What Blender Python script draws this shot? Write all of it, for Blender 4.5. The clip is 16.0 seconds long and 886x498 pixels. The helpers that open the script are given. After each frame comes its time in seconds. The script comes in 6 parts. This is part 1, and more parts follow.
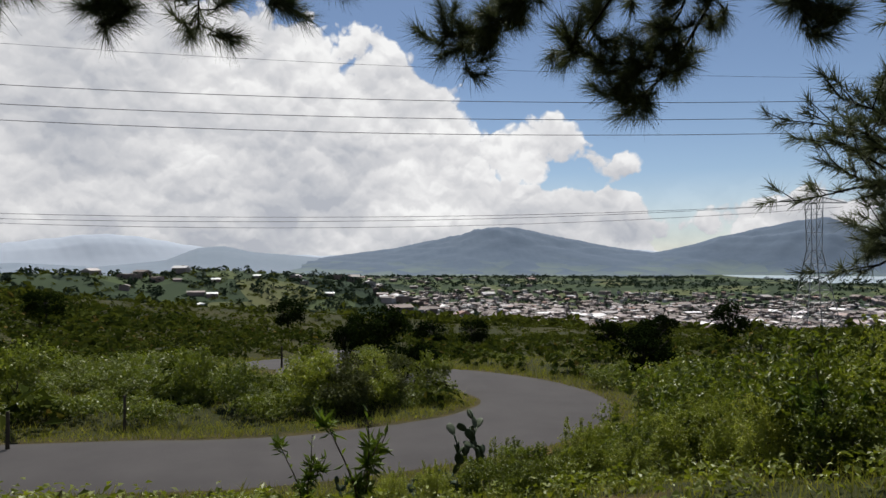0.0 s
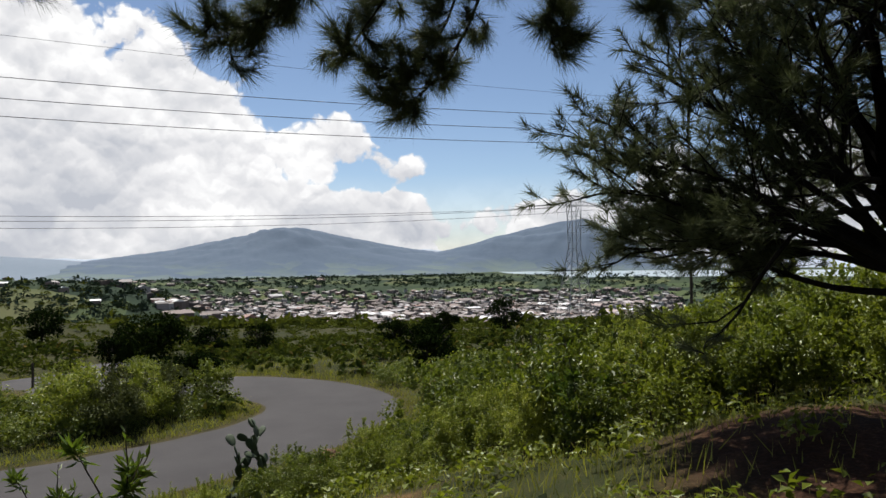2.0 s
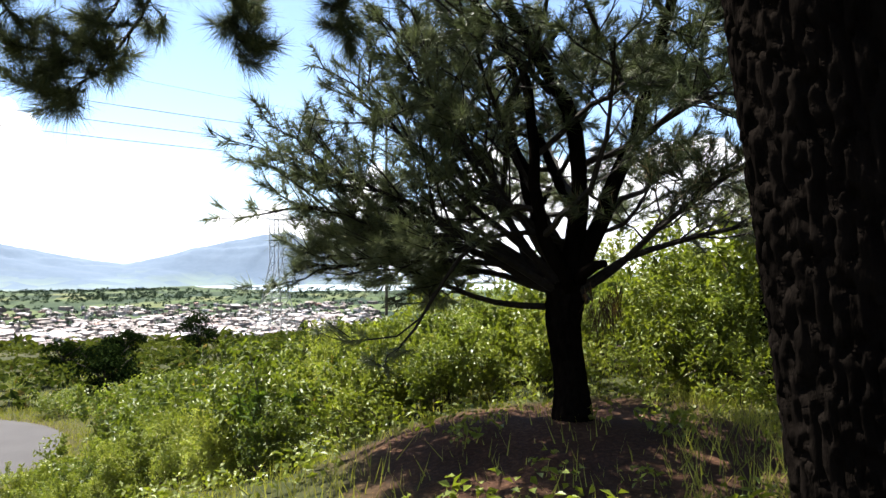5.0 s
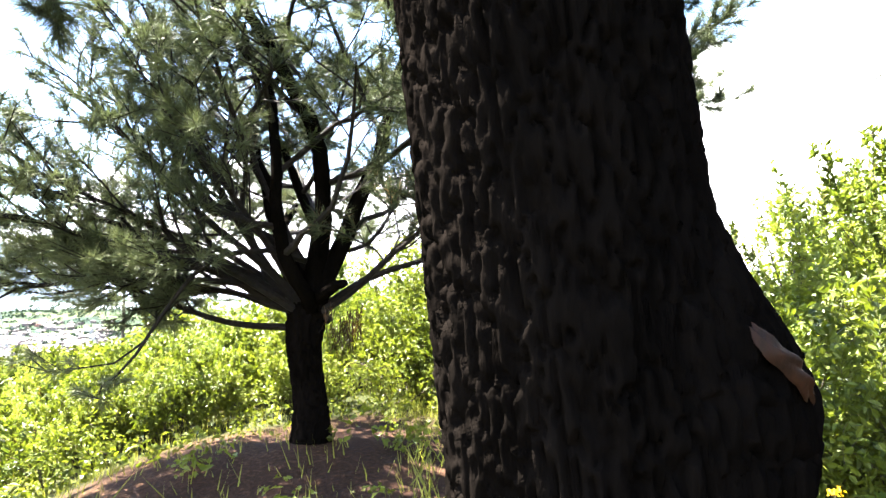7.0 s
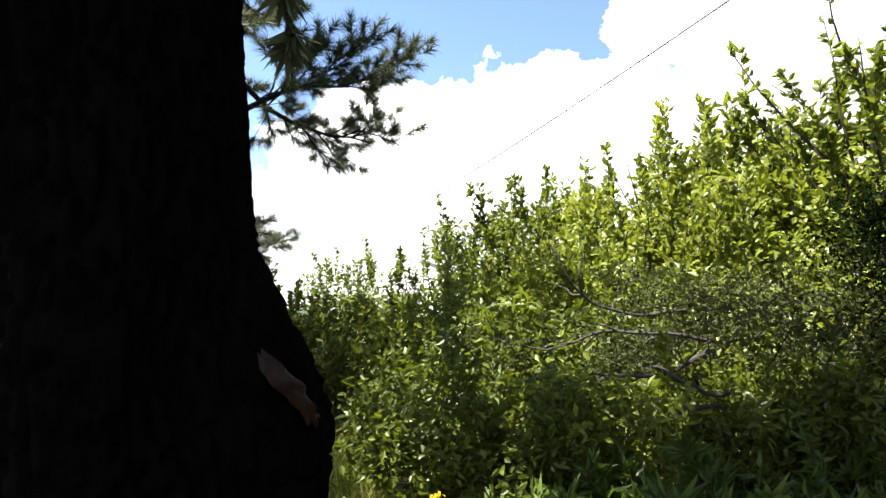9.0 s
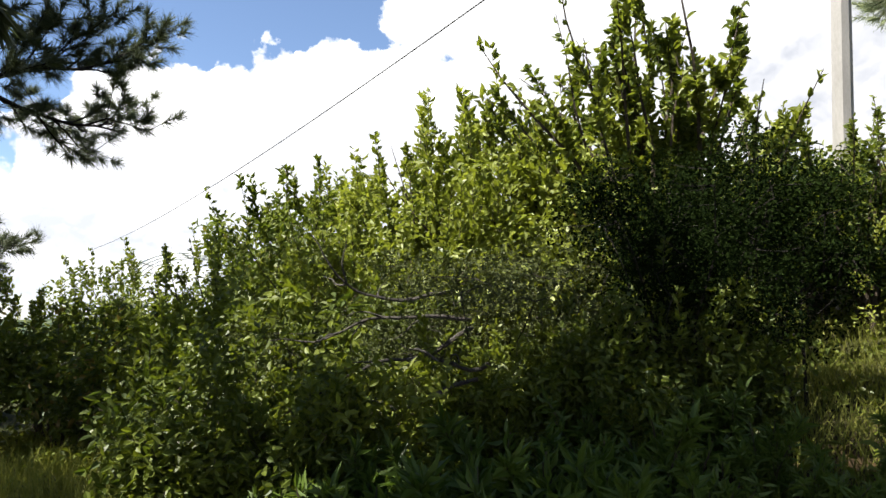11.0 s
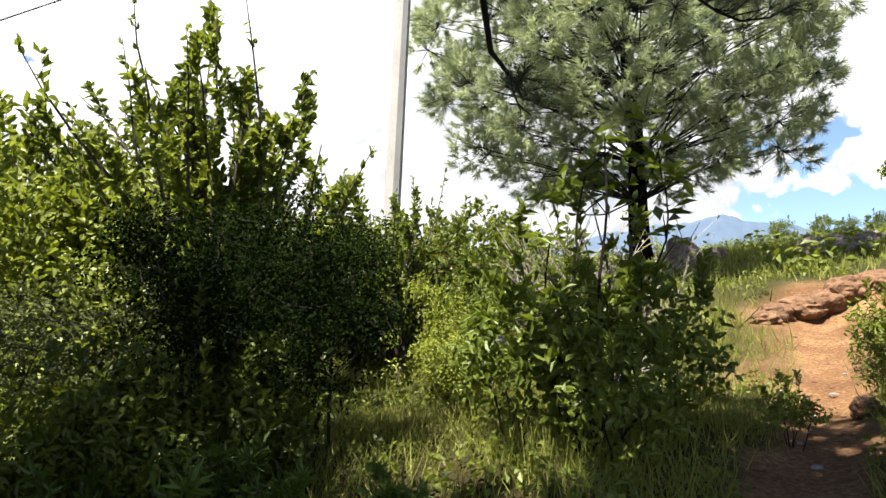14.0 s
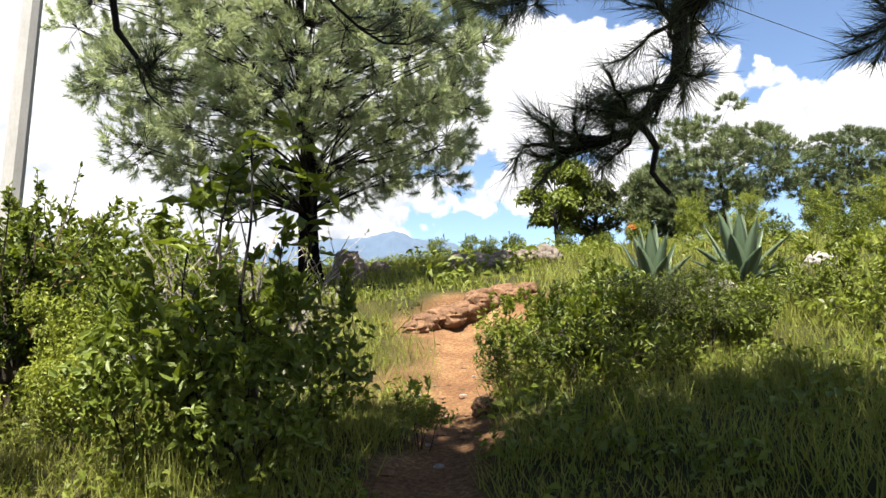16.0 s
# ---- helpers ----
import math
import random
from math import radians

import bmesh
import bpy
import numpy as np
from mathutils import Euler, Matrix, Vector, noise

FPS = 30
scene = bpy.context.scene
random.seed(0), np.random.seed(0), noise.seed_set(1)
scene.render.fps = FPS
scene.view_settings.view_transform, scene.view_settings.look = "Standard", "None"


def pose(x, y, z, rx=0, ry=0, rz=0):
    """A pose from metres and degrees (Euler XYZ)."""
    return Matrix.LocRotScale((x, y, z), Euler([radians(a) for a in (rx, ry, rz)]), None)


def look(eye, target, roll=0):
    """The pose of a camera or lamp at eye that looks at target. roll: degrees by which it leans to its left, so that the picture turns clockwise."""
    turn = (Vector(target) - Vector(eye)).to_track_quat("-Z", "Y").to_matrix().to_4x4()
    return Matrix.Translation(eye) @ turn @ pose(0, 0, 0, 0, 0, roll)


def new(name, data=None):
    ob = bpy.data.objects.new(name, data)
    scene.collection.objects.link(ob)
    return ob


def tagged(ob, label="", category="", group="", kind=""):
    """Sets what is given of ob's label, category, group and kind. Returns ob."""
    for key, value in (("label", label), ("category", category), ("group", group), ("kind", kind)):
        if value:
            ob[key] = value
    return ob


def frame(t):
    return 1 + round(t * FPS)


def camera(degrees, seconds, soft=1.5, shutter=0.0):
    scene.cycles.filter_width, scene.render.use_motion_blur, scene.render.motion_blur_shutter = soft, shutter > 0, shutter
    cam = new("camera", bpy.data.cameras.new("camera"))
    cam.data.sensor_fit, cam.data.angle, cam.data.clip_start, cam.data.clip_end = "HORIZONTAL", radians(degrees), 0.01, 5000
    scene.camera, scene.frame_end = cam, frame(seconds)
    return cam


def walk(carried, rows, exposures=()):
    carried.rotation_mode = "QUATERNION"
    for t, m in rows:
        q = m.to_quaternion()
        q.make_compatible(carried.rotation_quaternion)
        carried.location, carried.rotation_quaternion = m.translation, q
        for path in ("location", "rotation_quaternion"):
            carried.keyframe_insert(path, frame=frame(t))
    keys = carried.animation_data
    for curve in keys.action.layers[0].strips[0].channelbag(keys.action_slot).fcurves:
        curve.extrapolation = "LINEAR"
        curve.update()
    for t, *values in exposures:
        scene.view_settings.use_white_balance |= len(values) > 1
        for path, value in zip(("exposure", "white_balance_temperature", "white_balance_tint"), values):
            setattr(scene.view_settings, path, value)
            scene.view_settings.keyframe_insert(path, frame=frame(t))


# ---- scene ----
cam = camera(66.08, 16.0, soft=1.5)
# seconds, place, then yaw (to the left of +y), pitch (up) and roll
ROWS = [
    (0.0, 0.000, 0.000, 1.600, 0.00, 0.77, 0.00),
    (0.5, 0.031, 0.059, 1.608, -5.81, -1.33, -1.09),
    (1.0, 0.063, 0.061, 1.615, -8.75, -0.07, -0.96),
    (1.5, 0.090, 0.047, 1.617, -13.01, 0.42, -0.68),
    (2.0, 0.124, 0.035, 1.618, -17.64, 0.68, -0.78),
    (2.5, 0.156, 0.040, 1.619, -22.27, 0.93, -0.62),
    (3.0, 0.193, 0.067, 1.629, -25.73, 1.57, -0.74),
    (3.5, 0.228, 0.085, 1.634, -29.38, 1.71, -0.34),
    (4.0, 0.268, 0.097, 1.635, -33.71, 1.60, -0.17),
    (6.5, 0.429, 0.073, 1.649, -56.64, 2.65, 0.18),
    (7.0, 0.484, 0.028, 1.661, -62.42, 3.06, 0.10),
    (7.5, 0.497, -0.005, 1.674, -68.30, 2.94, -0.84),
    (8.0, 0.527, -0.069, 1.678, -75.13, 3.84, 0.87),
    (8.5, 0.556, -0.133, 1.682, -82.11, 4.76, 1.62),
    (9.0, 0.562, -0.202, 1.682, -87.93, 4.89, 2.82),
    (9.5, 0.561, -0.281, 1.684, -93.72, 4.62, 1.69),
    (12.0, 0.574, -0.532, 1.704, -112.87, 4.66, -0.82),
    (12.5, 0.561, -0.614, 1.707, -118.20, 5.04, 0.35),
    (13.0, 0.551, -0.691, 1.720, -125.05, 5.57, 1.27),
    (13.5, 0.532, -0.766, 1.733, -131.35, 6.92, 0.93),
    (14.0, 0.501, -0.848, 1.740, -138.86, 7.62, 0.10),
    (14.5, 0.476, -0.952, 1.751, -147.31, 7.47, -1.24),
    (15.0, 0.433, -1.044, 1.752, -154.41, 6.83, -2.41),
    (15.5, 0.399, -1.106, 1.756, -159.72, 7.47, -2.96),
    (16.0, 0.361, -1.158, 1.751, -165.57, 8.17, -1.92),
]


def stand(x, y, z, yaw, pitch, roll):
    w, p = radians(yaw), radians(pitch)
    ahead = Vector((-math.sin(w) * math.cos(p), math.cos(w) * math.cos(p), math.sin(p)))
    eye = Vector((x, y, z))
    return look(eye, eye + ahead, roll)


EXPOSURES = [(0.0, 0.55), (1.5, 0.67), (3.0, 1.05), (4.2, 1.55), (5.4, 2.8), (6.5, 3.85), (7.0, 4.4), (8.0, 4.4),
             (8.5, 3.6), (9.0, 2.5), (9.5, 2.05), (12.0, 1.82), (13.0, 1.95), (14.0, 2.05), (16.0, 2.05)]
walk(cam, [(t, stand(*row)) for t, *row in ROWS], EXPOSURES)

# ---- sky and sun ----
SUN_EL, SUN_AZ = 62.0, 3.0     # degrees; the azimuth counts to the left of +y
world = bpy.data.worlds.new("world")
scene.world = world
world.use_nodes = True
wn = world.node_tree.nodes
sky = wn.new("ShaderNodeTexSky")
sky.sky_type = 'NISHITA'
sky.sun_disc = False
sky.sun_elevation = radians(SUN_EL)
sky.sun_rotation = radians(-SUN_AZ)
sky.altitude = 2000
sky.air_density = 1.0
sky.dust_density = 1.2
world.node_tree.links.new(sky.outputs[0], wn["Background"].inputs[0])
wn["Background"].inputs[1].default_value = 0.060
sun_data = bpy.data.lights.new("sun", "SUN")
sun_data.energy, sun_data.angle, sun_data.color = 5.0, radians(0.6), (1.0, 0.95, 0.86)
sun = new("sun", sun_data)
a, e = radians(SUN_AZ), radians(SUN_EL)
sun.matrix_world = look((-math.sin(a) * math.cos(e) * 60, math.cos(a) * math.cos(e) * 60, math.sin(e) * 60), (0, 0, 0))

# ---- materials ----


def nodes_of(name):
    m = bpy.data.materials.new(name)
    m.use_nodes = True
    nt = m.node_tree
    return m, nt, nt.nodes["Principled BSDF"]


def node(nt, kind, **inputs):
    n = nt.nodes.new(kind)
    for k, v in inputs.items():
        n.inputs[k.replace("_", " ")].default_value = v
    return n


def ramp(nt, fac, stops):
    r = nt.nodes.new("ShaderNodeValToRGB")
    els = r.color_ramp.elements
    while len(els) < len(stops):
        els.new(0.5)
    for el, (p, c) in zip(els, stops):
        el.position, el.color = p, (*c, 1)
    nt.links.new(fac, r.inputs[0])
    return r.outputs[0]


def math_node(nt, op, x, y=None, clamp=False):
    n = nt.nodes.new("ShaderNodeMath")
    n.operation, n.use_clamp = op, clamp
    for i, v in enumerate((x, y)):
        if v is None:
            continue
        if isinstance(v, (int, float)):
            n.inputs[i].default_value = v
        else:
            nt.links.new(v, n.inputs[i])
    return n.outputs[0]


def blend(nt, fac, c1, c2, mode='MIX'):
    n = nt.nodes.new("ShaderNodeMix")
    n.data_type, n.blend_type = 'RGBA', mode
    for i, v in ((0, fac), (6, c1), (7, c2)):
        if isinstance(v, (int, float)):
            n.inputs[i].default_value = v
        elif isinstance(v, tuple):
            n.inputs[i].default_value = (*v, 1)
        else:
            nt.links.new(v, n.inputs[i])
    return n.outputs[2]


def noise_of(nt, scale, detail=6.0, rough=0.6, stretch=None):
    tc = nt.nodes.new("ShaderNodeTexCoord")
    n = node(nt, "ShaderNodeTexNoise", Scale=scale, Detail=detail, Roughness=rough)
    src = tc.outputs["Object"]
    if stretch:
        mp = nt.nodes.new("ShaderNodeMapping")
        mp.inputs["Scale"].default_value = stretch
        nt.links.new(src, mp.inputs[0])
        src = mp.outputs[0]
    nt.links.new(src, n.inputs["Vector"])
    return n.outputs["Fac"]


def grained(name, dark, light, scale=6.0, fine=60.0, rough=0.85, bump=0.4, dist=0.02, stretch=None, per=0.0, metal=0.0, spec=0.25):
    """A rough surface whose colour varies at two scales, with fine relief."""
    m, nt, b = nodes_of(name)
    big, small = noise_of(nt, scale, stretch=stretch), noise_of(nt, fine, 4.0, stretch=stretch)
    f = math_node(nt, 'ADD', math_node(nt, 'MULTIPLY', big, 0.6), math_node(nt, 'MULTIPLY', small, 0.4))
    if per:
        geo = nt.nodes.new("ShaderNodeNewGeometry")
        f = math_node(nt, 'ADD', f, math_node(nt, 'MULTIPLY', math_node(nt, 'SUBTRACT', geo.outputs["Random Per Island"], 0.5), per))
    nt.links.new(ramp(nt, f, [(0.3, dark), (0.7, light)]), b.inputs["Base Color"])
    bp = node(nt, "ShaderNodeBump", Strength=bump, Distance=dist)
    nt.links.new(f, bp.inputs["Height"])
    nt.links.new(bp.outputs[0], b.inputs["Normal"])
    b.inputs["Roughness"].default_value = rough
    b.inputs["Metallic"].default_value = metal
    b.inputs["Specular IOR Level"].default_value = spec
    return m


def leafy(name, dark, light, old=None, through_light=0.45, rough=0.48, share=0.06, gloss=0.3, glow=(1.3, 1.3, 0.65)):
    """Leaves: each its own tint, light passing through the blade."""
    m, nt, b = nodes_of(name)
    geo, info = nt.nodes.new("ShaderNodeNewGeometry"), nt.nodes.new("ShaderNodeObjectInfo")
    f = math_node(nt, 'ADD', math_node(nt, 'MULTIPLY', geo.outputs["Random Per Island"], 0.4), math_node(nt, 'MULTIPLY', info.outputs["Random"], 0.6))
    stops = [(0.05, dark), (0.95, light)]
    if old:
        stops = [(0.0, old), (share, old), (share + 0.02, dark), (1.0, light)]
    col = ramp(nt, f, stops)
    nt.links.new(col, b.inputs["Base Color"])
    b.inputs["Roughness"].default_value = rough
    b.inputs["Specular IOR Level"].default_value = gloss
    tr = nt.nodes.new("ShaderNodeBsdfTranslucent")
    warm = blend(nt, 1.0, col, glow, 'MULTIPLY')
    nt.links.new(warm, tr.inputs["Color"])
    mx = nt.nodes.new("ShaderNodeMixShader")
    mx.inputs[0].default_value = through_light
    nt.links.new(b.outputs[0], mx.inputs[1])
    nt.links.new(tr.outputs[0], mx.inputs[2])
    nt.links.new(mx.outputs[0], nt.nodes["Material Output"].inputs[0])
    return m


LEAF = leafy("broad_leaf", (0.030, 0.050, 0.007), (0.165, 0.192, 0.022), (0.16, 0.12, 0.035), 0.36)
LEAF_PALE = leafy("pale_leaf", (0.060, 0.088, 0.012), (0.225, 0.250, 0.040), (0.17, 0.145, 0.055), 0.38, share=0.03)
# Near-black leaf colour; in the thicket it carries the pine's shade.
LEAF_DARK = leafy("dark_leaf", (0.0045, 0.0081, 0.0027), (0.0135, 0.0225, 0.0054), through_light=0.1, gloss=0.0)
LEAF_FINE = leafy("feathery_leaf", (0.0264, 0.0363, 0.0129), (0.0732, 0.082, 0.0322), (0.082, 0.0702, 0.0351), 0.22, gloss=0.05)
LEAF_DEEP = leafy("deep_green_leaf", (0.030, 0.050, 0.008), (0.150, 0.185, 0.024), through_light=0.32)
LEAF_HERB = leafy("lance_leaf", (0.0375, 0.0675, 0.0097), (0.0975, 0.1425, 0.021), through_light=0.35)
# Paler needle copy: sunlight on the rise pine is put into the colour.
NEEDLE_SUN = leafy("sun_lightened_needle", (0.185, 0.215, 0.120), (0.400, 0.435, 0.250), (0.19, 0.16, 0.09), 0.4, 0.55, 0.03, gloss=0.2, glow=(1.1, 1.15, 0.9))
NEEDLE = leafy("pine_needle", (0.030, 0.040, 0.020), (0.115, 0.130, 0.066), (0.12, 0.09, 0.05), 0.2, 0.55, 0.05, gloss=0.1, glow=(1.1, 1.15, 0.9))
# needle copy lightened to raise the crest pines' brightness
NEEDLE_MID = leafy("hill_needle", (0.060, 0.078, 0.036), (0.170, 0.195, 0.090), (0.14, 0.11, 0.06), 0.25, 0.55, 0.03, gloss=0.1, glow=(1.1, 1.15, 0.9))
GRASS = leafy("grass_blade", (0.105, 0.120, 0.024), (0.300, 0.295, 0.072), (0.33, 0.26, 0.11), 0.3, 0.6, 0.2, gloss=0.1)
FAR_LEAF = leafy("far_scrub", (0.018, 0.028, 0.007), (0.088, 0.098, 0.020), (0.105, 0.080, 0.028), 0.25, 0.8, gloss=0.0)
# Valley haze is put into this leaf colour, lighter and bluer.
FAR_WOOD = leafy("hazed_valley_leaf", (0.017, 0.027, 0.020), (0.036, 0.052, 0.038), None, 0.1, 0.9, gloss=0.0)
PETAL = leafy("yellow_petal", (0.75, 0.5, 0.02), (0.85, 0.62, 0.04))
PETAL_RED = leafy("orange_petal", (0.42, 0.12, 0.03), (0.5, 0.18, 0.04))
AGAVE = leafy("agave_leaf", (0.036, 0.06, 0.032), (0.08, 0.108, 0.06), through_light=0.05, rough=0.45)
CACTUS = grained("cactus_skin", (0.018, 0.03, 0.014), (0.05, 0.07, 0.035), 5, 40, 0.6)
# Far darker than real bark: the trunk's shade is put into the colour.
BARK = grained("shade_darkened_bark", (0.0010, 0.0009, 0.0008), (0.007, 0.0056, 0.0048), 7, 45, 1.0, 0.9, 0.02, (1, 1, 0.3), spec=0.0)
TWIG = grained("twig_bark", (0.004, 0.003, 0.0025), (0.020, 0.016, 0.013), 20, 90, 0.95, 0.5)
STEM = grained("shrub_stem", (0.018, 0.013, 0.009), (0.075, 0.058, 0.042), 25, 120, 0.9, 0.4)
DEAD = grained("dead_wood", (0.12, 0.0975, 0.0825), (0.285, 0.2475, 0.2175), 25, 120, 0.9, 0.4)
WOUND = grained("raw_wood", (0.0025, 0.0016, 0.0012), (0.038, 0.012, 0.003), 22, 80, 0.7, 0.4, 0.01, (1, 1, 0.25))
ASPHALT = grained("asphalt", (0.021, 0.0195, 0.021), (0.042, 0.039, 0.0405), 0.6, 90, 0.9, 0.3, 0.01)
BOUGH_GREY = grained("grey_bough", (0.010, 0.008, 0.007), (0.08, 0.07, 0.06), 18, 70, 0.95, 0.5)
ROCK = grained("volcanic_rock", (0.0375, 0.03, 0.0263), (0.225, 0.18, 0.15), 2.2, 18, 0.95, 0.8, 0.05)
ROCK_RED = grained("red_rock", (0.0375, 0.0188, 0.0112), (0.2025, 0.1125, 0.06), 3.0, 22, 0.95, 0.8, 0.04)
ROCK_PALE = grained("pale_rock", (0.075, 0.0638, 0.06), (0.3, 0.2775, 0.255), 4.0, 25, 0.95, 0.7, 0.03)
CONCRETE = grained("concrete", (0.216, 0.2088, 0.1944), (0.3456, 0.3312, 0.3096), 3, 50, 0.9, 0.3, 0.005, (1, 1, 0.3))
TIMBER = grained("weathered_timber", (0.0225, 0.0188, 0.015), (0.075, 0.06, 0.045), 9, 60, 0.95, 0.5, 0.01, (1, 1, 0.2))
STEEL = grained("galvanised_steel", (0.176, 0.184, 0.192), (0.288, 0.296, 0.304), 3, 40, 0.5, 0.1, 0.005, metal=0.4)
CABLE = grained("cable", (0.05, 0.05, 0.05), (0.09, 0.09, 0.09), 3, 30, 0.6, 0.1)
WHITE = grained("white_film", (0.62, 0.63, 0.64), (0.82, 0.83, 0.84), 2, 20, 0.6, 0.1)
# The blue haze of distance is painted into these forest colours.
FOREST_MID = grained("hazed_middle_forest", (0.1064, 0.1368, 0.1786), (0.1292, 0.1596, 0.2014), 0.006, 0.05, 1.0, 0.0)
FOREST_HAZE = grained("hazed_farther_forest", (0.2508, 0.2888, 0.3496), (0.2736, 0.3116, 0.3724), 0.004, 0.03, 1.0, 0.0)



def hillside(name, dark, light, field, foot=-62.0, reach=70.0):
    """A wooded mountain side, haze put into its colours, pale fields low on it."""
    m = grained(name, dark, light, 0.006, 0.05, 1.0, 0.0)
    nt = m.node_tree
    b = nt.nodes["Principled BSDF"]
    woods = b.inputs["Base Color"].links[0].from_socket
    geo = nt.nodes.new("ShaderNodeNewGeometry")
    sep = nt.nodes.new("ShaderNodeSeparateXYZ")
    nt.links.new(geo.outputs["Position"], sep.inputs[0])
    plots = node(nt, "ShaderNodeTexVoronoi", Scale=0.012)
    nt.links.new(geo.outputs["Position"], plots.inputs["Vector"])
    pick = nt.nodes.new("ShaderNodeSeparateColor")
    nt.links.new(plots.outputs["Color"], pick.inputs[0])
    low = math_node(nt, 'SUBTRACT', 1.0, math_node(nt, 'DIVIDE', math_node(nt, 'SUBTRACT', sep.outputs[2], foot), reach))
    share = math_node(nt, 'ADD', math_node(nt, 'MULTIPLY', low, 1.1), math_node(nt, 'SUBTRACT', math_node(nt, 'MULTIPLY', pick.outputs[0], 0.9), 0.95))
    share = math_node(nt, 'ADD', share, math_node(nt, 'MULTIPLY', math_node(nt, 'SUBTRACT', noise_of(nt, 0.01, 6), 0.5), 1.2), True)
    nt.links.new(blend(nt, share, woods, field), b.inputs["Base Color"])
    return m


# haze blue is mixed into both the woods and the fields
FOREST = hillside("hazed_far_forest", (0.046, 0.070, 0.108), (0.066, 0.092, 0.132), (0.092, 0.122, 0.108))

# ---- mesh helpers ----


class Soup:
    """Vertices and faces gathered for one mesh."""

    def __init__(self):
        self.v, self.f3, self.f4, self.n = [], [], [], 0

    def add(self, v, tri=None, quad=None):
        v = np.asarray(v, float).reshape(-1, 3)
        if tri is not None and len(tri):
            self.f3.append(np.asarray(tri, int).reshape(-1, 3) + self.n)
        if quad is not None and len(quad):
            self.f4.append(np.asarray(quad, int).reshape(-1, 4) + self.n)
        self.v.append(v)
        self.n += len(v)

    def mesh(self, name, smooth=False):
        me = bpy.data.meshes.new(name)
        v = np.concatenate(self.v) if self.v else np.zeros((0, 3))
        f3 = np.concatenate(self.f3) if self.f3 else np.zeros((0, 3), int)
        f4 = np.concatenate(self.f4) if self.f4 else np.zeros((0, 4), int)
        me.vertices.add(len(v))
        me.vertices.foreach_set("co", v.astype(np.float32).ravel())
        idx = np.concatenate([f3.ravel(), f4.ravel()]).astype(np.int32)
        start = np.concatenate([np.arange(len(f3)) * 3, len(f3) * 3 + np.arange(len(f4)) * 4]).astype(np.int32)
        me.loops.add(len(idx))
        me.loops.foreach_set("vertex_index", idx)
        me.polygons.add(len(start))
        me.polygons.foreach_set("loop_start", start)
        me.polygons.foreach_set("use_smooth", np.full(len(start), smooth))
        me.update(calc_edges=True)
        me.validate()
        return me


def part(name, soup, material, parent=None, label="", smooth=False):
    me = soup.mesh(name, smooth) if isinstance(soup, Soup) else soup
    if not me.materials:
        me.materials.append(material)
    ob = new(name, me)
    if parent:
        ob.parent = parent
    if label:
        tagged(ob, label)
    return ob


def thing(name, label, category, at=(0, 0, 0), group="", kind=""):
    ob = new(name)
    ob.empty_display_size = 0.2
    ob.matrix_basis = pose(*at)
    return tagged(ob, label, category, group, kind)


def tube(soup, pts, radii, sides=6, cap=True):
    pts = np.asarray(pts, float)
    n = len(pts)
    radii = np.broadcast_to(radii, n)
    tan = np.gradient(pts, axis=0)
    tan /= np.linalg.norm(tan, axis=1, keepdims=True) + 1e-9
    ref = np.where(np.abs(tan[:, 2:3]) > 0.9, np.array([[1.0, 0, 0]]), np.array([[0, 0, 1.0]]))
    ref = np.broadcast_to(ref[n // 2], tan.shape)
    u = np.cross(tan, ref)
    u /= np.linalg.norm(u, axis=1, keepdims=True) + 1e-9
    w = np.cross(tan, u)
    ang = np.arange(sides) * 2 * np.pi / sides
    ring = np.cos(ang)[None, :, None] * u[:, None] + np.sin(ang)[None, :, None] * w[:, None]
    v = pts[:, None] + ring * radii[:, None, None]
    i, j = np.meshgrid(np.arange(n - 1), np.arange(sides), indexing="ij")
    q = np.stack([i * sides + j, i * sides + (j + 1) % sides, (i + 1) * sides + (j + 1) % sides, (i + 1) * sides + j], -1).reshape(-1, 4)
    v = v.reshape(-1, 3)
    tri = None
    if cap:
        v = np.concatenate([v, pts[:1], pts[-1:]])
        k = np.arange(sides)
        tri = np.concatenate([np.stack([0 * k + n * sides, (k + 1) % sides, k], 1),
                              np.stack([0 * k + n * sides + 1, (n - 1) * sides + k, (n - 1) * sides + (k + 1) % sides], 1)])
    soup.add(v, tri, q)


def unit(v):
    v = np.asarray(v, float)
    return v / (np.linalg.norm(v, axis=-1, keepdims=True) + 1e-9)


def leaves(soup, at, way, length, width, rng, fold=0.25, face=None):
    """Folded four-cornered blades: at, way (n, 3); length and width (n,)."""
    n = len(at)
    if not n:
        return
    way = unit(way)
    side = unit(np.cross(way, rng.normal(size=(n, 3)) if face is None else face))
    up = np.cross(side, way)
    l, w = np.broadcast_to(length, n)[:, None], np.broadcast_to(width, n)[:, None]
    mid = at + way * l * 0.5
    v = np.stack([at, mid + side * w * 0.5 + up * w * fold, at + way * l - up * l * 0.12, mid - side * w * 0.5 + up * w * fold], 1)
    k = np.arange(n)[:, None] * 4
    soup.add(v, np.concatenate([k + [0, 1, 2], k + [0, 2, 3]]))


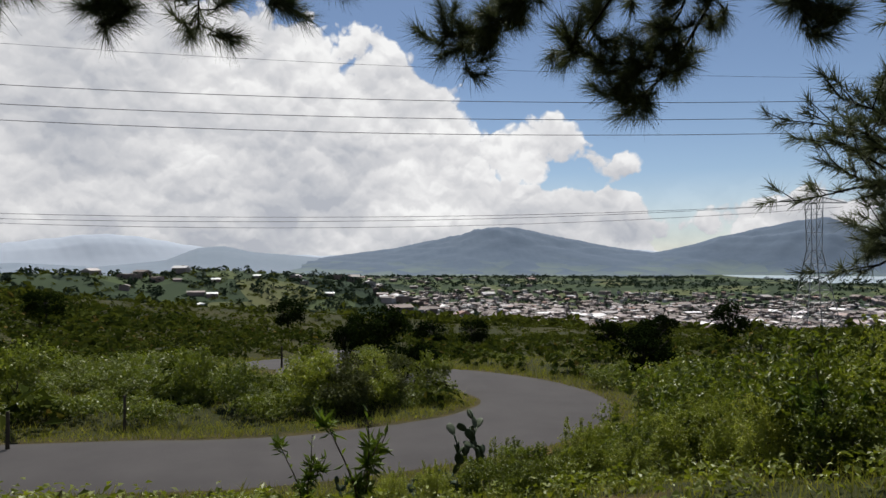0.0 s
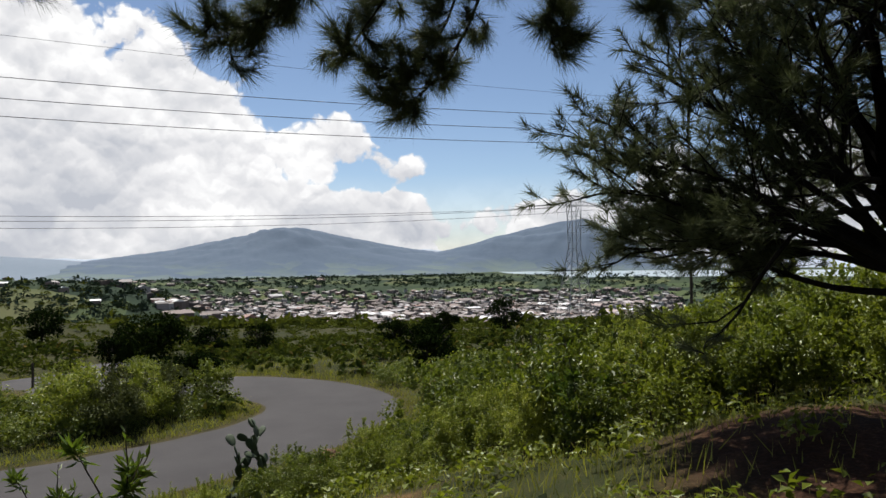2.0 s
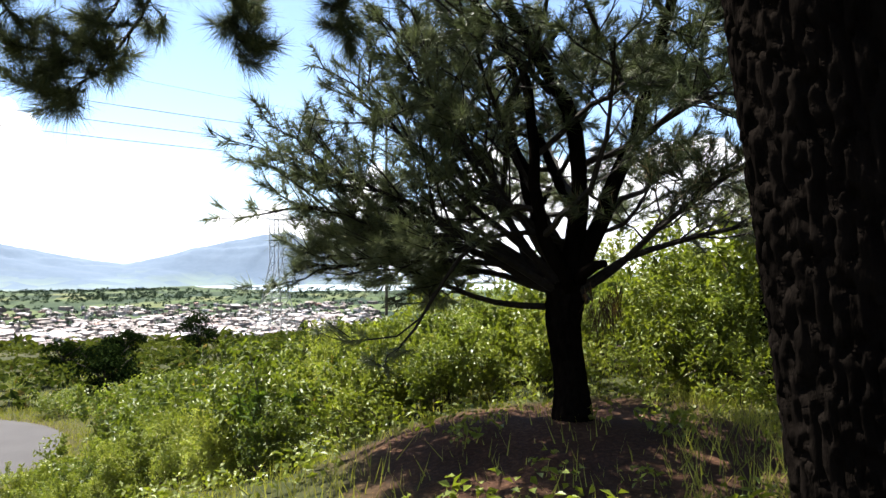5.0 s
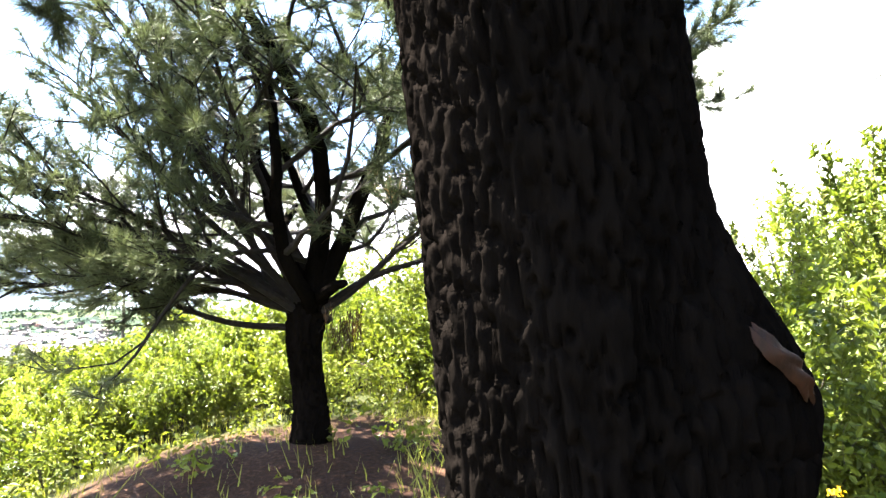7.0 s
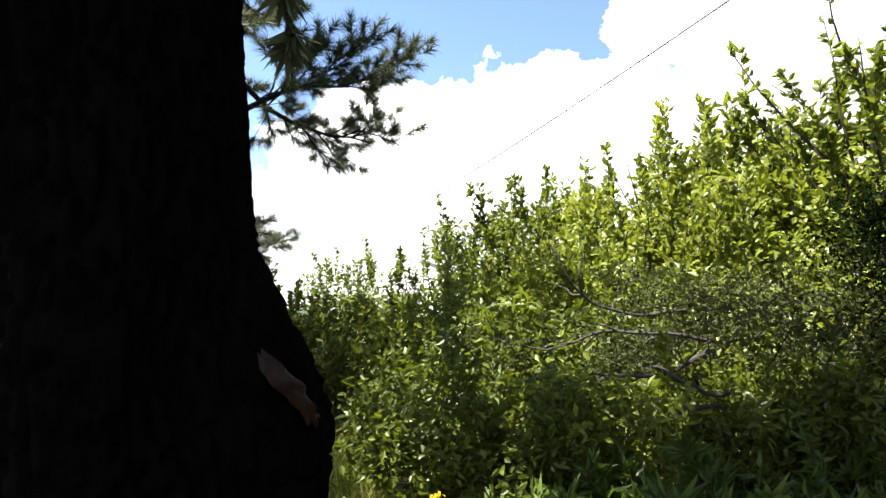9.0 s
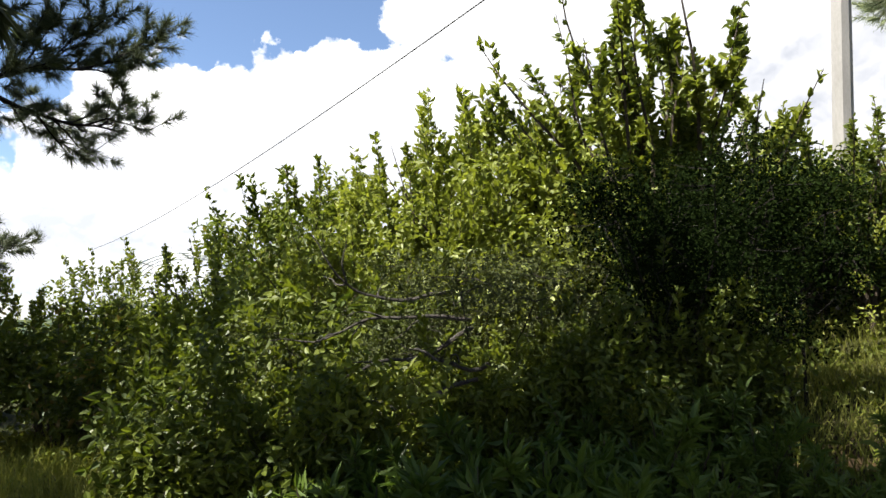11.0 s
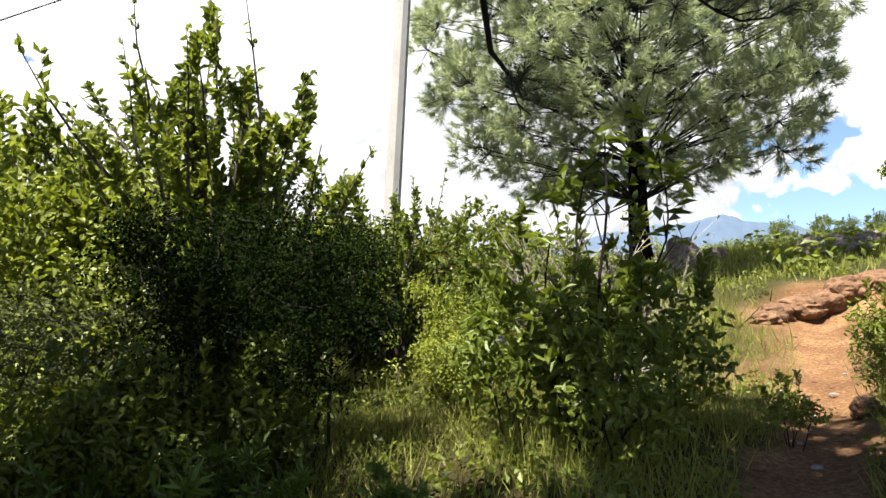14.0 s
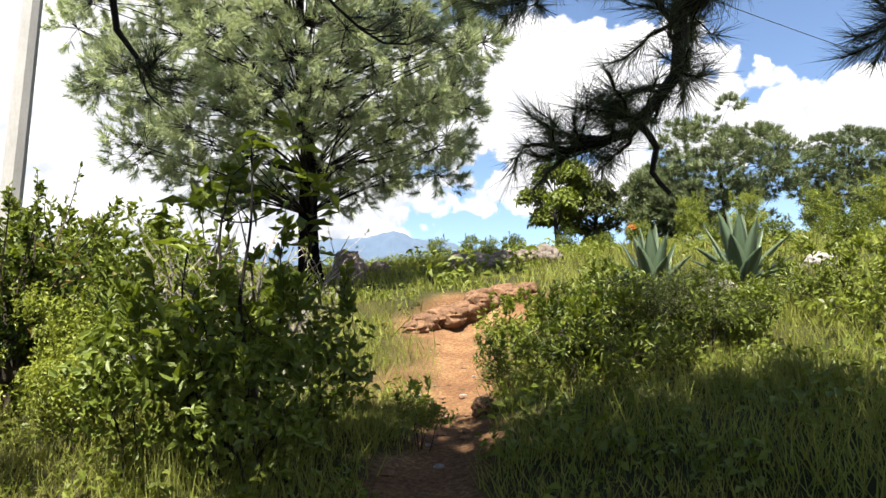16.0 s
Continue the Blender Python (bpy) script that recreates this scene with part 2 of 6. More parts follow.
def broad_leaves(soup, at, way, length, width, rng, fold=0.25, face=None):
    """Like leaves(), with a rounder outline: base, shoulders, tip."""
    n = len(at)
    way = unit(way)
    side = unit(np.cross(way, rng.normal(size=(n, 3)) if face is None else face))
    up = np.cross(side, way)
    l, w = np.broadcast_to(length, n)[:, None], np.broadcast_to(width, n)[:, None]
    a_, b_ = at + way * l * 0.34, at + way * l * 0.70 - up * l * 0.04
    v = np.stack([at, a_ + side * w * 0.5 + up * w * fold, b_ + side * w * 0.42 + up * w * fold * 0.8, at + way * l - up * l * 0.14,
                  b_ - side * w * 0.42 + up * w * fold * 0.8, a_ - side * w * 0.5 + up * w * fold], 1)
    k = np.arange(n)[:, None] * 6
    soup.add(v, None, np.concatenate([k + [0, 1, 2, 3], k + [0, 3, 4, 5]]))


def blades(soup, at, tip, width, rng):
    """Thin three-cornered blades from at to tip."""
    n = len(at)
    side = unit(np.cross(tip - at, rng.normal(size=(n, 3)))) * (np.broadcast_to(width, n)[:, None] * 0.5)
    soup.add(np.stack([at - side, at + side, tip], 1), np.arange(n)[:, None] * 3 + [0, 1, 2])


def box(soup, cx, cy, z0, sx, sy, sz, turn=0.0):
    c, s = math.cos(turn), math.sin(turn)
    xy = [(-sx / 2, -sy / 2), (sx / 2, -sy / 2), (sx / 2, sy / 2), (-sx / 2, sy / 2)]
    v = [(cx + c * x - s * y, cy + s * x + c * y, z) for z in (z0, z0 + sz) for x, y in xy]
    soup.add(v, None, [(0, 3, 2, 1), (4, 5, 6, 7), (0, 1, 5, 4), (1, 2, 6, 5), (2, 3, 7, 6), (3, 0, 4, 7)])


# ---- the ground ----
def smooth(lo, hi, x):
    t = np.clip((x - lo) / (hi - lo), 0, 1)
    return t * t * (3 - 2 * t)


PATH_LINE = [(0.6, -1.5), (1.3, -4.2), (1.9, -7.0), (2.3, -9.5), (3.0, -12.4), (2.6, -15.5)]
ROAD_LINE = [(-60, 14.5), (-30, 17.5), (-14, 20.2), (-6.2, 21.0), (-2.2, 22.4), (1.6, 24.6), (3.9, 27.6), (4.4, 30.2), (3.2, 33.0),
             (0.5, 35.4), (-4.2, 36.7), (-8.5, 39.5), (-10.5, 43.0), (-9.0, 47.0), (-6.5, 51.0), (-6.5, 57.0), (-11, 64)]
PLAIN, FLOOR = -90.0, -62.0


def near_line(x, y, line):
    best = np.full(np.shape(x), 1e9)
    for (ax, ay), (bx, by) in zip(line, line[1:]):
        dx, dy = bx - ax, by - ay
        t = np.clip(((x - ax) * dx + (y - ay) * dy) / (dx * dx + dy * dy), 0, 1)
        best = np.minimum(best, np.hypot(x - ax - t * dx, y - ay - t * dy))
    return best


def wave(x, y, size, seed=0.0):
    return (np.sin(x / size + seed) * np.cos(y / size * 1.13 + seed * 2.1) + 0.6 * np.sin((x + y) / size * 1.9 + seed * 3.3)
            + 0.35 * np.cos((x - 1.7 * y) / size * 3.1 + seed)) / 1.95


def height(x, y):
    x, y = np.asarray(x, float), np.asarray(y, float)
    d = np.hypot(x, y)
    u = y - 0.45 * np.maximum(x, 0)
    z = -4.6 * smooth(1.0, 20.0, u) - 0.085 * np.clip(u - 38, 0, 90)
    z = z + 9.5 * np.exp(-(((x + 120) / 75) ** 2 + ((y - 150) / 70) ** 2))
    z = z - 0.05 * np.clip(x - 14, 0, 60) * smooth(-8, 12, y)
    rise = np.maximum(-y - 1.6, 0)
    z = z + 9.0 * (1 - np.exp(-0.225 * rise / 9.0 * (1 + 0.012 * rise)))
    z = z + wave(x, y, 2.3) * 0.10 * smooth(2, 7, d) + wave(x, y, 0.7, 2.0) * 0.03
    z = z + wave(x, y, 14.0, 1.0) * 0.5 * smooth(30, 60, d)
    z = z - 0.16 * np.exp(-(near_line(x, y, PATH_LINE) / 0.45) ** 2) * smooth(2.0, 5.0, d)
    z = z - 0.36 * np.exp(-((x - 3.0) / 2.6) ** 2) * smooth(-6.0, -9.0, y) * smooth(-13.5, -12.9, y)
    z = z + 0.16 * np.exp(-((x + 0.9) / 2.0) ** 2 - ((y + 11.2) / 3.2) ** 2)
    z = z + 0.20 * np.exp(-(np.hypot(x - 5.3, y - 4.9) / 1.5) ** 2)
    flat = smooth(6.5, 3.6, near_line(x, y, ROAD_LINE))
    z = z * (1 - flat) + (-4.62 - 0.10 * np.clip(y - 38, 0, 40)) * flat
    far = smooth(120, 640, d)
    side, deep = (x + 399) * 0.883 + (y - 750) * 0.469, (y - 750) * 0.883 - (x + 399) * 0.469
    fields = 76 * np.exp(-(np.maximum(side, 0) / 410) ** 6 - (deep / 210) ** 2) * (1 + 0.10 * wave(x, y, 60.0, 1.0))
    plain = PLAIN + fields + (FLOOR - PLAIN + 3.5) * smooth(1250, 1900, d) + wave(x, y, 160.0) * 3.0 * smooth(500, 900, d) * smooth(1800, 1300, d)
    return z * (1 - far) + plain * far


def h(x, y):
    return float(height(x, y))


def soil(x, y):
    """How bare the ground is: the trodden path, the soil patches, the bank by the road."""
    b = smooth(0.54, 0.26, near_line(x, y, PATH_LINE) + wave(x, y, 0.5) * 0.18)
    b = np.maximum(b, smooth(1.1, 0.5, np.hypot((x - 0.7) * 0.7, y - 6.5) + wave(x, y, 0.6) * 0.3))
    b = np.maximum(b, 0.75 * smooth(1.7, 0.4, np.hypot((x - 2.5) * 1.1, (y + 10.4) * 0.55) + wave(x, y, 0.45) * 0.5))
    b = np.maximum(b, smooth(1.9, 0.9, np.hypot(x - 2.8, y + 12.8) + wave(x, y, 0.6) * 0.5))
    b = np.maximum(b, 0.12 * smooth(3.7, 3.0, near_line(x, y, ROAD_LINE) + wave(x, y, 1.1) * 0.4))
    return b


def litter_shade(x, y):
    """Old pine's shade painted on thinly grassed ground; needle cover round the forked pine."""
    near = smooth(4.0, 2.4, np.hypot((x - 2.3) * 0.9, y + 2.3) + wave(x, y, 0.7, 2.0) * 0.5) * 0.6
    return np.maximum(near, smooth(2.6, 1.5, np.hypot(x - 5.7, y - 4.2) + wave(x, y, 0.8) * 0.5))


m, nt, b = nodes_of("ground_cover")
att = nt.nodes.new("ShaderNodeAttribute")
att.attribute_name = "bare"
big, mid, fine = noise_of(nt, 0.05, 8), noise_of(nt, 1.1, 8), noise_of(nt, 26, 6)
f = math_node(nt, 'ADD', math_node(nt, 'MULTIPLY', big, 0.5), math_node(nt, 'ADD', math_node(nt, 'MULTIPLY', mid, 0.3), math_node(nt, 'MULTIPLY', fine, 0.2)))
green = ramp(nt, f, [(0.32, (0.0066, 0.0098, 0.0033)), (0.48, (0.0174, 0.0218, 0.006)), (0.62, (0.0326, 0.0305, 0.0103)), (0.75, (0.0571, 0.0462, 0.0218))])
f2 = math_node(nt, 'ADD', math_node(nt, 'MULTIPLY', mid, 0.5), math_node(nt, 'MULTIPLY', fine, 0.5))
earth = ramp(nt, f2, [(0.3, (0.0375, 0.0188, 0.012)), (0.5, (0.1237, 0.0638, 0.03)), (0.7, (0.3, 0.1875, 0.0938))])
edge = math_node(nt, 'ADD', att.outputs["Fac"], math_node(nt, 'MULTIPLY', math_node(nt, 'SUBTRACT', fine, 0.5), 0.7), True)
att2 = nt.nodes.new("ShaderNodeAttribute")
att2.attribute_name = "valley"
farn = noise_of(nt, 0.006, 8)
plots = node(nt, "ShaderNodeTexVoronoi", Scale=0.013)
plot_at = nt.nodes.new("ShaderNodeNewGeometry")
nt.links.new(plot_at.outputs["Position"], plots.inputs["Vector"])
plot_tint = nt.nodes.new("ShaderNodeSeparateColor")
nt.links.new(plots.outputs["Color"], plot_tint.inputs[0])
crop = math_node(nt, 'ADD', math_node(nt, 'MULTIPLY', farn, 0.55), math_node(nt, 'MULTIPLY', plot_tint.outputs[0], 0.45))
valley = ramp(nt, crop, [(0.28, (0.0119, 0.0221, 0.0145)), (0.5, (0.0255, 0.0391, 0.0204)), (0.62, (0.0467, 0.0638, 0.0272)), (0.74, (0.0722, 0.0765, 0.0358))])
att3 = nt.nodes.new("ShaderNodeAttribute")
att3.attribute_name = "litter_shade"
# dark needle colour that also paints in the old pine's shade
duff_shade = ramp(nt, f2, [(0.3, (0.012, 0.006, 0.004)), (0.52, (0.035, 0.017, 0.010)), (0.72, (0.085, 0.045, 0.026))])
nt.links.new(blend(nt, att2.outputs["Fac"], blend(nt, edge, blend(nt, att3.outputs["Fac"], green, duff_shade), earth), valley), b.inputs["Base Color"])
bp = node(nt, "ShaderNodeBump", Strength=0.8, Distance=0.05)
nt.links.new(f2, bp.inputs["Height"])
nt.links.new(bp.outputs[0], b.inputs["Normal"])
b.inputs["Roughness"].default_value = 1.0
b.inputs["Specular IOR Level"].default_value = 0.1
GROUND = m

radial = np.concatenate([np.arange(0.3, 9, 0.17), np.geomspace(9, 70, 90), np.geomspace(72, 4940, 90)])
turns = np.linspace(0, 2 * np.pi, 361)[:-1]
rr, tt = np.meshgrid(radial, turns, indexing="ij")
gx, gy = rr * np.sin(tt), rr * np.cos(tt)
gz = height(gx, gy)
nr, na = gx.shape
gv = np.concatenate([np.stack([gx, gy, gz], -1).reshape(-1, 3), [[0, 0, h(0, 0)]]])
i, j = np.meshgrid(np.arange(nr - 1), np.arange(na), indexing="ij")
gq = np.stack([i * na + j, (i + 1) * na + j, (i + 1) * na + (j + 1) % na, i * na + (j + 1) % na], -1).reshape(-1, 4)
k = np.arange(na)
gs = Soup()
gs.add(gv, np.stack([0 * k + nr * na, k, (k + 1) % na], 1), gq)
ground = part("ground", gs, GROUND, smooth=True)
tagged(ground, "grassy hillside with bare red soil, falling to a wide plain", "ground", kind="structure")
ground.data.attributes.new("bare", 'FLOAT', 'POINT')
ground.data.attributes.new("valley", 'FLOAT', 'POINT')
vall = ground.data.attributes["valley"]
vall.data.foreach_set("value", smooth(150, 480, np.hypot(gv[:, 0], gv[:, 1])).astype(np.float32))
lit = ground.data.attributes.new("litter_shade", 'FLOAT', 'POINT')
lit.data.foreach_set("value", litter_shade(gv[:, 0], gv[:, 1]).astype(np.float32))
bare = ground.data.attributes["bare"]
bare.data.foreach_set("value", soil(gv[:, 0], gv[:, 1]).astype(np.float32))


def spline(line, step=0.6):
    """Points along a smooth line through the corners given."""
    p = np.array(line, float)
    p = np.concatenate([[2 * p[0] - p[1]], p, [2 * p[-1] - p[-2]]])
    out = []
    for p0, p1, p2, p3 in zip(p, p[1:], p[2:], p[3:]):
        n = max(2, int(np.linalg.norm(p2 - p1) / step))
        t = np.arange(n)[:, None] / n
        out.append(0.5 * (2 * p1 + (p2 - p0) * t + (2 * p0 - 5 * p1 + 4 * p2 - p3) * t ** 2 + (3 * p1 - p0 - 3 * p2 + p3) * t ** 3))
    return np.concatenate(out + [p[-2:-1]])


# the road: a crowned asphalt ribbon a little above the ground
rl = spline(ROAD_LINE)
rt = unit(np.gradient(rl, axis=0))
rn = np.stack([-rt[:, 1], rt[:, 0]], -1)
across = np.linspace(-1, 1, 9)
half = 2.7 + 0.15 * np.exp(-((rl[:, 1] - 29) / 5) ** 2)
wob = wave(rl[:, 0], rl[:, 1], 1.4) * 0.10
rv = []
for c in across:
    off = c * (half + (wob if abs(c) == 1 else 0))
    xy = rl + rn * off[:, None]
    rz = -4.50 - 0.10 * np.clip(rl[:, 1] - 38, 0, 40) - 0.05 * c * c - (0.08 if abs(c) == 1 else 0)
    rv.append(np.concatenate([xy, rz[:, None]], 1))
rv = np.stack(rv, 1)
n, w = rv.shape[:2]
i, j = np.meshgrid(np.arange(n - 1), np.arange(w - 1), indexing="ij")
rs = Soup()
rs.add(rv, None, np.stack([i * w + j, (i + 1) * w + j, (i + 1) * w + j + 1, i * w + j + 1], -1))
road = part("road", rs, ASPHALT, smooth=True)
tagged(road, "worn grey asphalt road curving down the hillside", "road", kind="structure")

# ---- distance: mountains, lake, town ----


def place(az, d, x0=0.4, y0=-0.5):
    a = radians(az)
    return x0 - d * math.sin(a), y0 + d * math.cos(a)


def mountain(name, label, material, az0, az1, d0, d1, profile, rough=0.12):
    """A long hill whose skyline follows profile(az), in degrees over the eye."""
    az = np.arange(az0, az1, 0.2)
    s = np.linspace(0, 1, 30)
    aa, ss = np.meshgrid(az, s, indexing="ij")
    first = d0 if not callable(d0) else d0(aa)
    d = first + (d1 - first) * ss
    top = np.tan(np.radians(profile(aa))) * (first + (d1 - first) * 0.9) - FLOOR
    shape = np.where(ss < 0.9, smooth(0, 0.9, ss) ** 0.85, smooth(1.3, 0.9, ss))
    x, y = -d * np.sin(np.radians(aa)), d * np.cos(np.radians(aa))
    fold = wave(x, y, 130.0) + 0.5 * wave(x, y, 48.0, 1.0) + 0.25 * wave(x, y, 17.0, 2.0)
    z = FLOOR + np.maximum(top, 0) * shape * (1 + rough * fold * (1 - smooth(0.6, 0.9, ss) * 0.75))
    n, w = z.shape
    i, j = np.meshgrid(np.arange(n - 1), np.arange(w - 1), indexing="ij")
    sp = Soup()
    sp.add(np.stack([x, y, z], -1), None, np.stack([i * w + j, i * w + j + 1, (i + 1) * w + j + 1, (i + 1) * w + j], -1))
    return tagged(part(name, sp, material, smooth=True), label, "mountain", kind="structure")


def bump(az, centre, left, right, top, power=1.5):
    d = az - centre
    return top * np.exp(-np.abs(d / np.where(d > 0, left, right)) ** power)


mountain("backdrop_mountain", "forested cone-shaped mountain, haze blue painted into its colour", FOREST, -38, 46, lambda a: 2250 + 400 * smooth(-17, -23, a), 3350,
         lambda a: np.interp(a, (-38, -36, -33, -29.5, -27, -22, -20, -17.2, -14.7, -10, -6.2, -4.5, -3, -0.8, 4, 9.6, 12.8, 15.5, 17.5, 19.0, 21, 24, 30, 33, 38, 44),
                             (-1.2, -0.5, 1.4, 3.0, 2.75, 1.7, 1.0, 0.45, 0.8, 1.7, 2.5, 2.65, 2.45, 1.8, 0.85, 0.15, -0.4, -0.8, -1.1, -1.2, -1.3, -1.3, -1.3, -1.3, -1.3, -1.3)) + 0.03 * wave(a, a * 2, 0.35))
mountain("backdrop_low_hills", "low hills at the foot of the range, painted haze blue", FOREST_MID, 3, 44, 2450, 3380,
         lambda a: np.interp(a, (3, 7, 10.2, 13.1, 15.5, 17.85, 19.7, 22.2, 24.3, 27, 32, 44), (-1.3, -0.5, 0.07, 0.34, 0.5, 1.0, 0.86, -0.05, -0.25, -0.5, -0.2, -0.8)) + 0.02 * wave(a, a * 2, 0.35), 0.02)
mountain("backdrop_haze_range", "distant mountain range, haze painted in as a pale colour", FOREST_HAZE, -60, 50, 3000, 3400,
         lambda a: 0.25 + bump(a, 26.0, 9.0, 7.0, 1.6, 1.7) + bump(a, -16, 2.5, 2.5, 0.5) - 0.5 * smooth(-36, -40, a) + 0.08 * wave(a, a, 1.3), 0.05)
mountain("backdrop_south_mountain", "mountain ridge behind the hill, painted haze blue", FOREST, -176, -146, 3000, 4200,
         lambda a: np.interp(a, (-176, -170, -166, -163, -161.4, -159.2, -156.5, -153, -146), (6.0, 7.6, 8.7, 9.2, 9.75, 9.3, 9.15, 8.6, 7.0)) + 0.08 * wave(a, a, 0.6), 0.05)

m, nt, b = nodes_of("lake_water")
b.inputs["Base Color"].default_value = (0.22, 0.27, 0.30, 1)
b.inputs["Roughness"].default_value = 0.35
lake = Soup()
az = np.linspace(-22.3, -60, 60)
mouth = np.minimum(1, (np.abs(az + 22.3) / 6) ** 0.7)
dd = np.stack([2600 - 690 * mouth + 40 * np.sin(az * 0.9), 2620 + 20 * mouth], 1)
lv = np.stack([np.stack([-q * np.sin(np.radians(az)), q * np.cos(np.radians(az)), 0 * az - 58.0], -1) for q in dd.T], 1)
i = np.arange(59)
lake.add(lv, None, np.stack([2 * i, 2 * i + 1, 2 * i + 3, 2 * i + 2], 1))
tagged(part("lake_water", lake, m), "pale flat lake at the foot of the mountains", "lake", kind="structure")

rng = np.random.default_rng(5)
m, nt, b = nodes_of("town_wall")
geo = nt.nodes.new("ShaderNodeNewGeometry")
nt.links.new(ramp(nt, geo.outputs["Random Per Island"], [(0.0, (0.0525, 0.045, 0.045)), (0.45, (0.1275, 0.0975, 0.09)), (0.7, (0.18, 0.1575, 0.1575)), (0.86, (0.345, 0.345, 0.36)), (1.0, (0.165, 0.0825, 0.0638))]), b.inputs["Base Color"])
b.inputs["Roughness"].default_value = 0.8
TOWN = m
town, wood = Soup(), Soup()


def hip_house(soup, x, y, z, w, l, hh, turn):
    box(soup, x, y, z - 4, w, l, hh + 4, turn)
    if rng.random() < 0.55:
        c, s = math.cos(turn), math.sin(turn)
        pts = [(-w * .54, -l * .54, 0), (w * .54, -l * .54, 0), (w * .54, l * .54, 0), (-w * .54, l * .54, 0), (0, -l * .5, w * .2), (0, l * .5, w * .2)]
        v = [(x + c * px - s * py, y + s * px + c * py, z + hh + 0.05 + pz) for px, py, pz in pts]
        soup.add(v, [(0, 1, 4), (2, 3, 5)], [(1, 2, 5, 4), (3, 0, 4, 5)])


count = 0
while count < 3000:
    az, d = rng.uniform(-37, 6), rng.uniform(740, 1560)
    edge = 1.0 if d < 1350 else 0.5
    if az > 1 and rng.random() < (az - 1) / 6 or rng.random() > edge:
        continue
    x, y = place(az, d)
    size = rng.uniform(5, 9) * (2.2 if rng.random() < 0.05 else 1)
    hip_house(town, x, y, h(x, y), size, size * rng.uniform(0.9, 1.8), rng.uniform(3, 6.5), rng.normal(0.3, 0.12) + (math.pi / 2) * rng.integers(2))
    count += 1
for _ in range(170):
    az, d = rng.uniform(-8, 36), rng.uniform(800, 2100)
    x, y = place(az, d)
    hip_house(town, x, y, h(x, y), rng.uniform(7, 16), rng.uniform(9, 22), rng.uniform(3, 6), rng.uniform(0, 3))
ROOF_PALE = grained("pale_roof", (0.40, 0.40, 0.42), (0.60, 0.60, 0.61), 0.2, 2.0, 0.7, 0.1)
for k in range(70):
    az, d = (rng.uniform(-36, 4), rng.uniform(760, 1300)) if k < 50 else (rng.uniform(6, 28), rng.uniform(600, 860))
    x, y = place(az, d)
    w, l, hh, turn = rng.uniform(9, 17), rng.uniform(14, 30), rng.uniform(4, 7), rng.normal(0.3, 0.12) + (math.pi / 2) * rng.integers(2)
    if k >= 50:
        w, l, hh = w * 0.55, l * 0.6, hh * 0.5
    house = thing("house", "pale-roofed building in the valley town", "house", (x, y, h(x, y)), "town buildings")
    walls, roof = Soup(), Soup()
    box(walls, 0, 0, -4, w, l, hh + 4, turn)
    c, sn = math.cos(turn), math.sin(turn)
    pts = [(-w * .54, -l * .54, 0), (w * .54, -l * .54, 0), (w * .54, l * .54, 0), (-w * .54, l * .54, 0), (0, -l * .52, w * .16), (0, l * .52, w * .16)]
    roof.add([(c * px - sn * py, sn * px + c * py, hh + 0.05 + pz) for px, py, pz in pts], [(0, 1, 4), (2, 3, 5)], [(1, 2, 5, 4), (3, 0, 4, 5)])
    part("wall", walls, TOWN, house)
    part("roof", roof, ROOF_PALE if k % 3 else TOWN, house)
tagged(part("town_houses", town, TOWN), "dense town of small white, grey and brick houses", "town", kind="stuff")


def clump(soup, at, size, rng, n=60, squash=0.8, leaf=0.3):
    """A far shrub or tree crown: a loose ball of leaf blades with an uneven outline."""
    d = unit(rng.normal(size=(n, 3)))
    d[:, 2] = np.abs(d[:, 2]) * squash
    lobes = unit(rng.normal(size=(5, 3)))
    r = (0.45 + 0.55 * rng.random(n) ** 0.5) * (0.75 + 0.35 * np.max(np.clip(d @ lobes.T, 0, 1) ** 2, axis=1))
    p = np.asarray(at) + d * r[:, None] * size
    look_to = d * 0.8 + (0, 0, 0.4) + rng.normal(size=(n, 3)) * 0.4
    leaves(soup, p, unit(np.cross(look_to, rng.normal(size=(n, 3)))), leaf * size * rng.uniform(0.6, 1.3, n), leaf * size * 0.6, rng, 0.2, look_to)


for _ in range(3600):
    az, d = rng.uniform(-42, 44), 210 + 2050 * rng.random() ** 1.3
    x, y = place(az, d)
    s = rng.uniform(1.5, 3.5) if d < 560 else rng.uniform(3, 8)
    clump(wood, (x, y, h(x, y)), s, rng, 15, 0.9, 0.85)
tagged(part("valley_trees", wood, FAR_WOOD), "dark trees scattered over the valley and town", "trees", kind="stuff")
cover_wood = Soup()
for _ in range(5200):
    az, d = rng.uniform(-42, 44), 130 + 900 * rng.random() ** 1.1
    x, y = place(az, d)
    if wave(x, y, 45.0, 2.0) < -0.1 and rng.random() < 0.8:
        continue
    clump(cover_wood, (x, y, h(x, y) - 0.3), rng.uniform(0.8, 2.6) + d * 0.002, rng, 14, 0.9, 0.8)
for _ in range(4200):
    az, d = rng.uniform(-45, 46), 46 + 150 * rng.random()
    x, y = place(az, d)
    if near_line(x, y, ROAD_LINE) < 4.5:
        continue
    clump(cover_wood, (x, y, h(x, y) - 0.1), rng.uniform(0.3, 0.8), rng, 14, 0.9, 0.75)
tagged(part("valley_scrub", cover_wood, FAR_LEAF), "scrub and hedges between the fields of the valley", "scrub", kind="stuff")
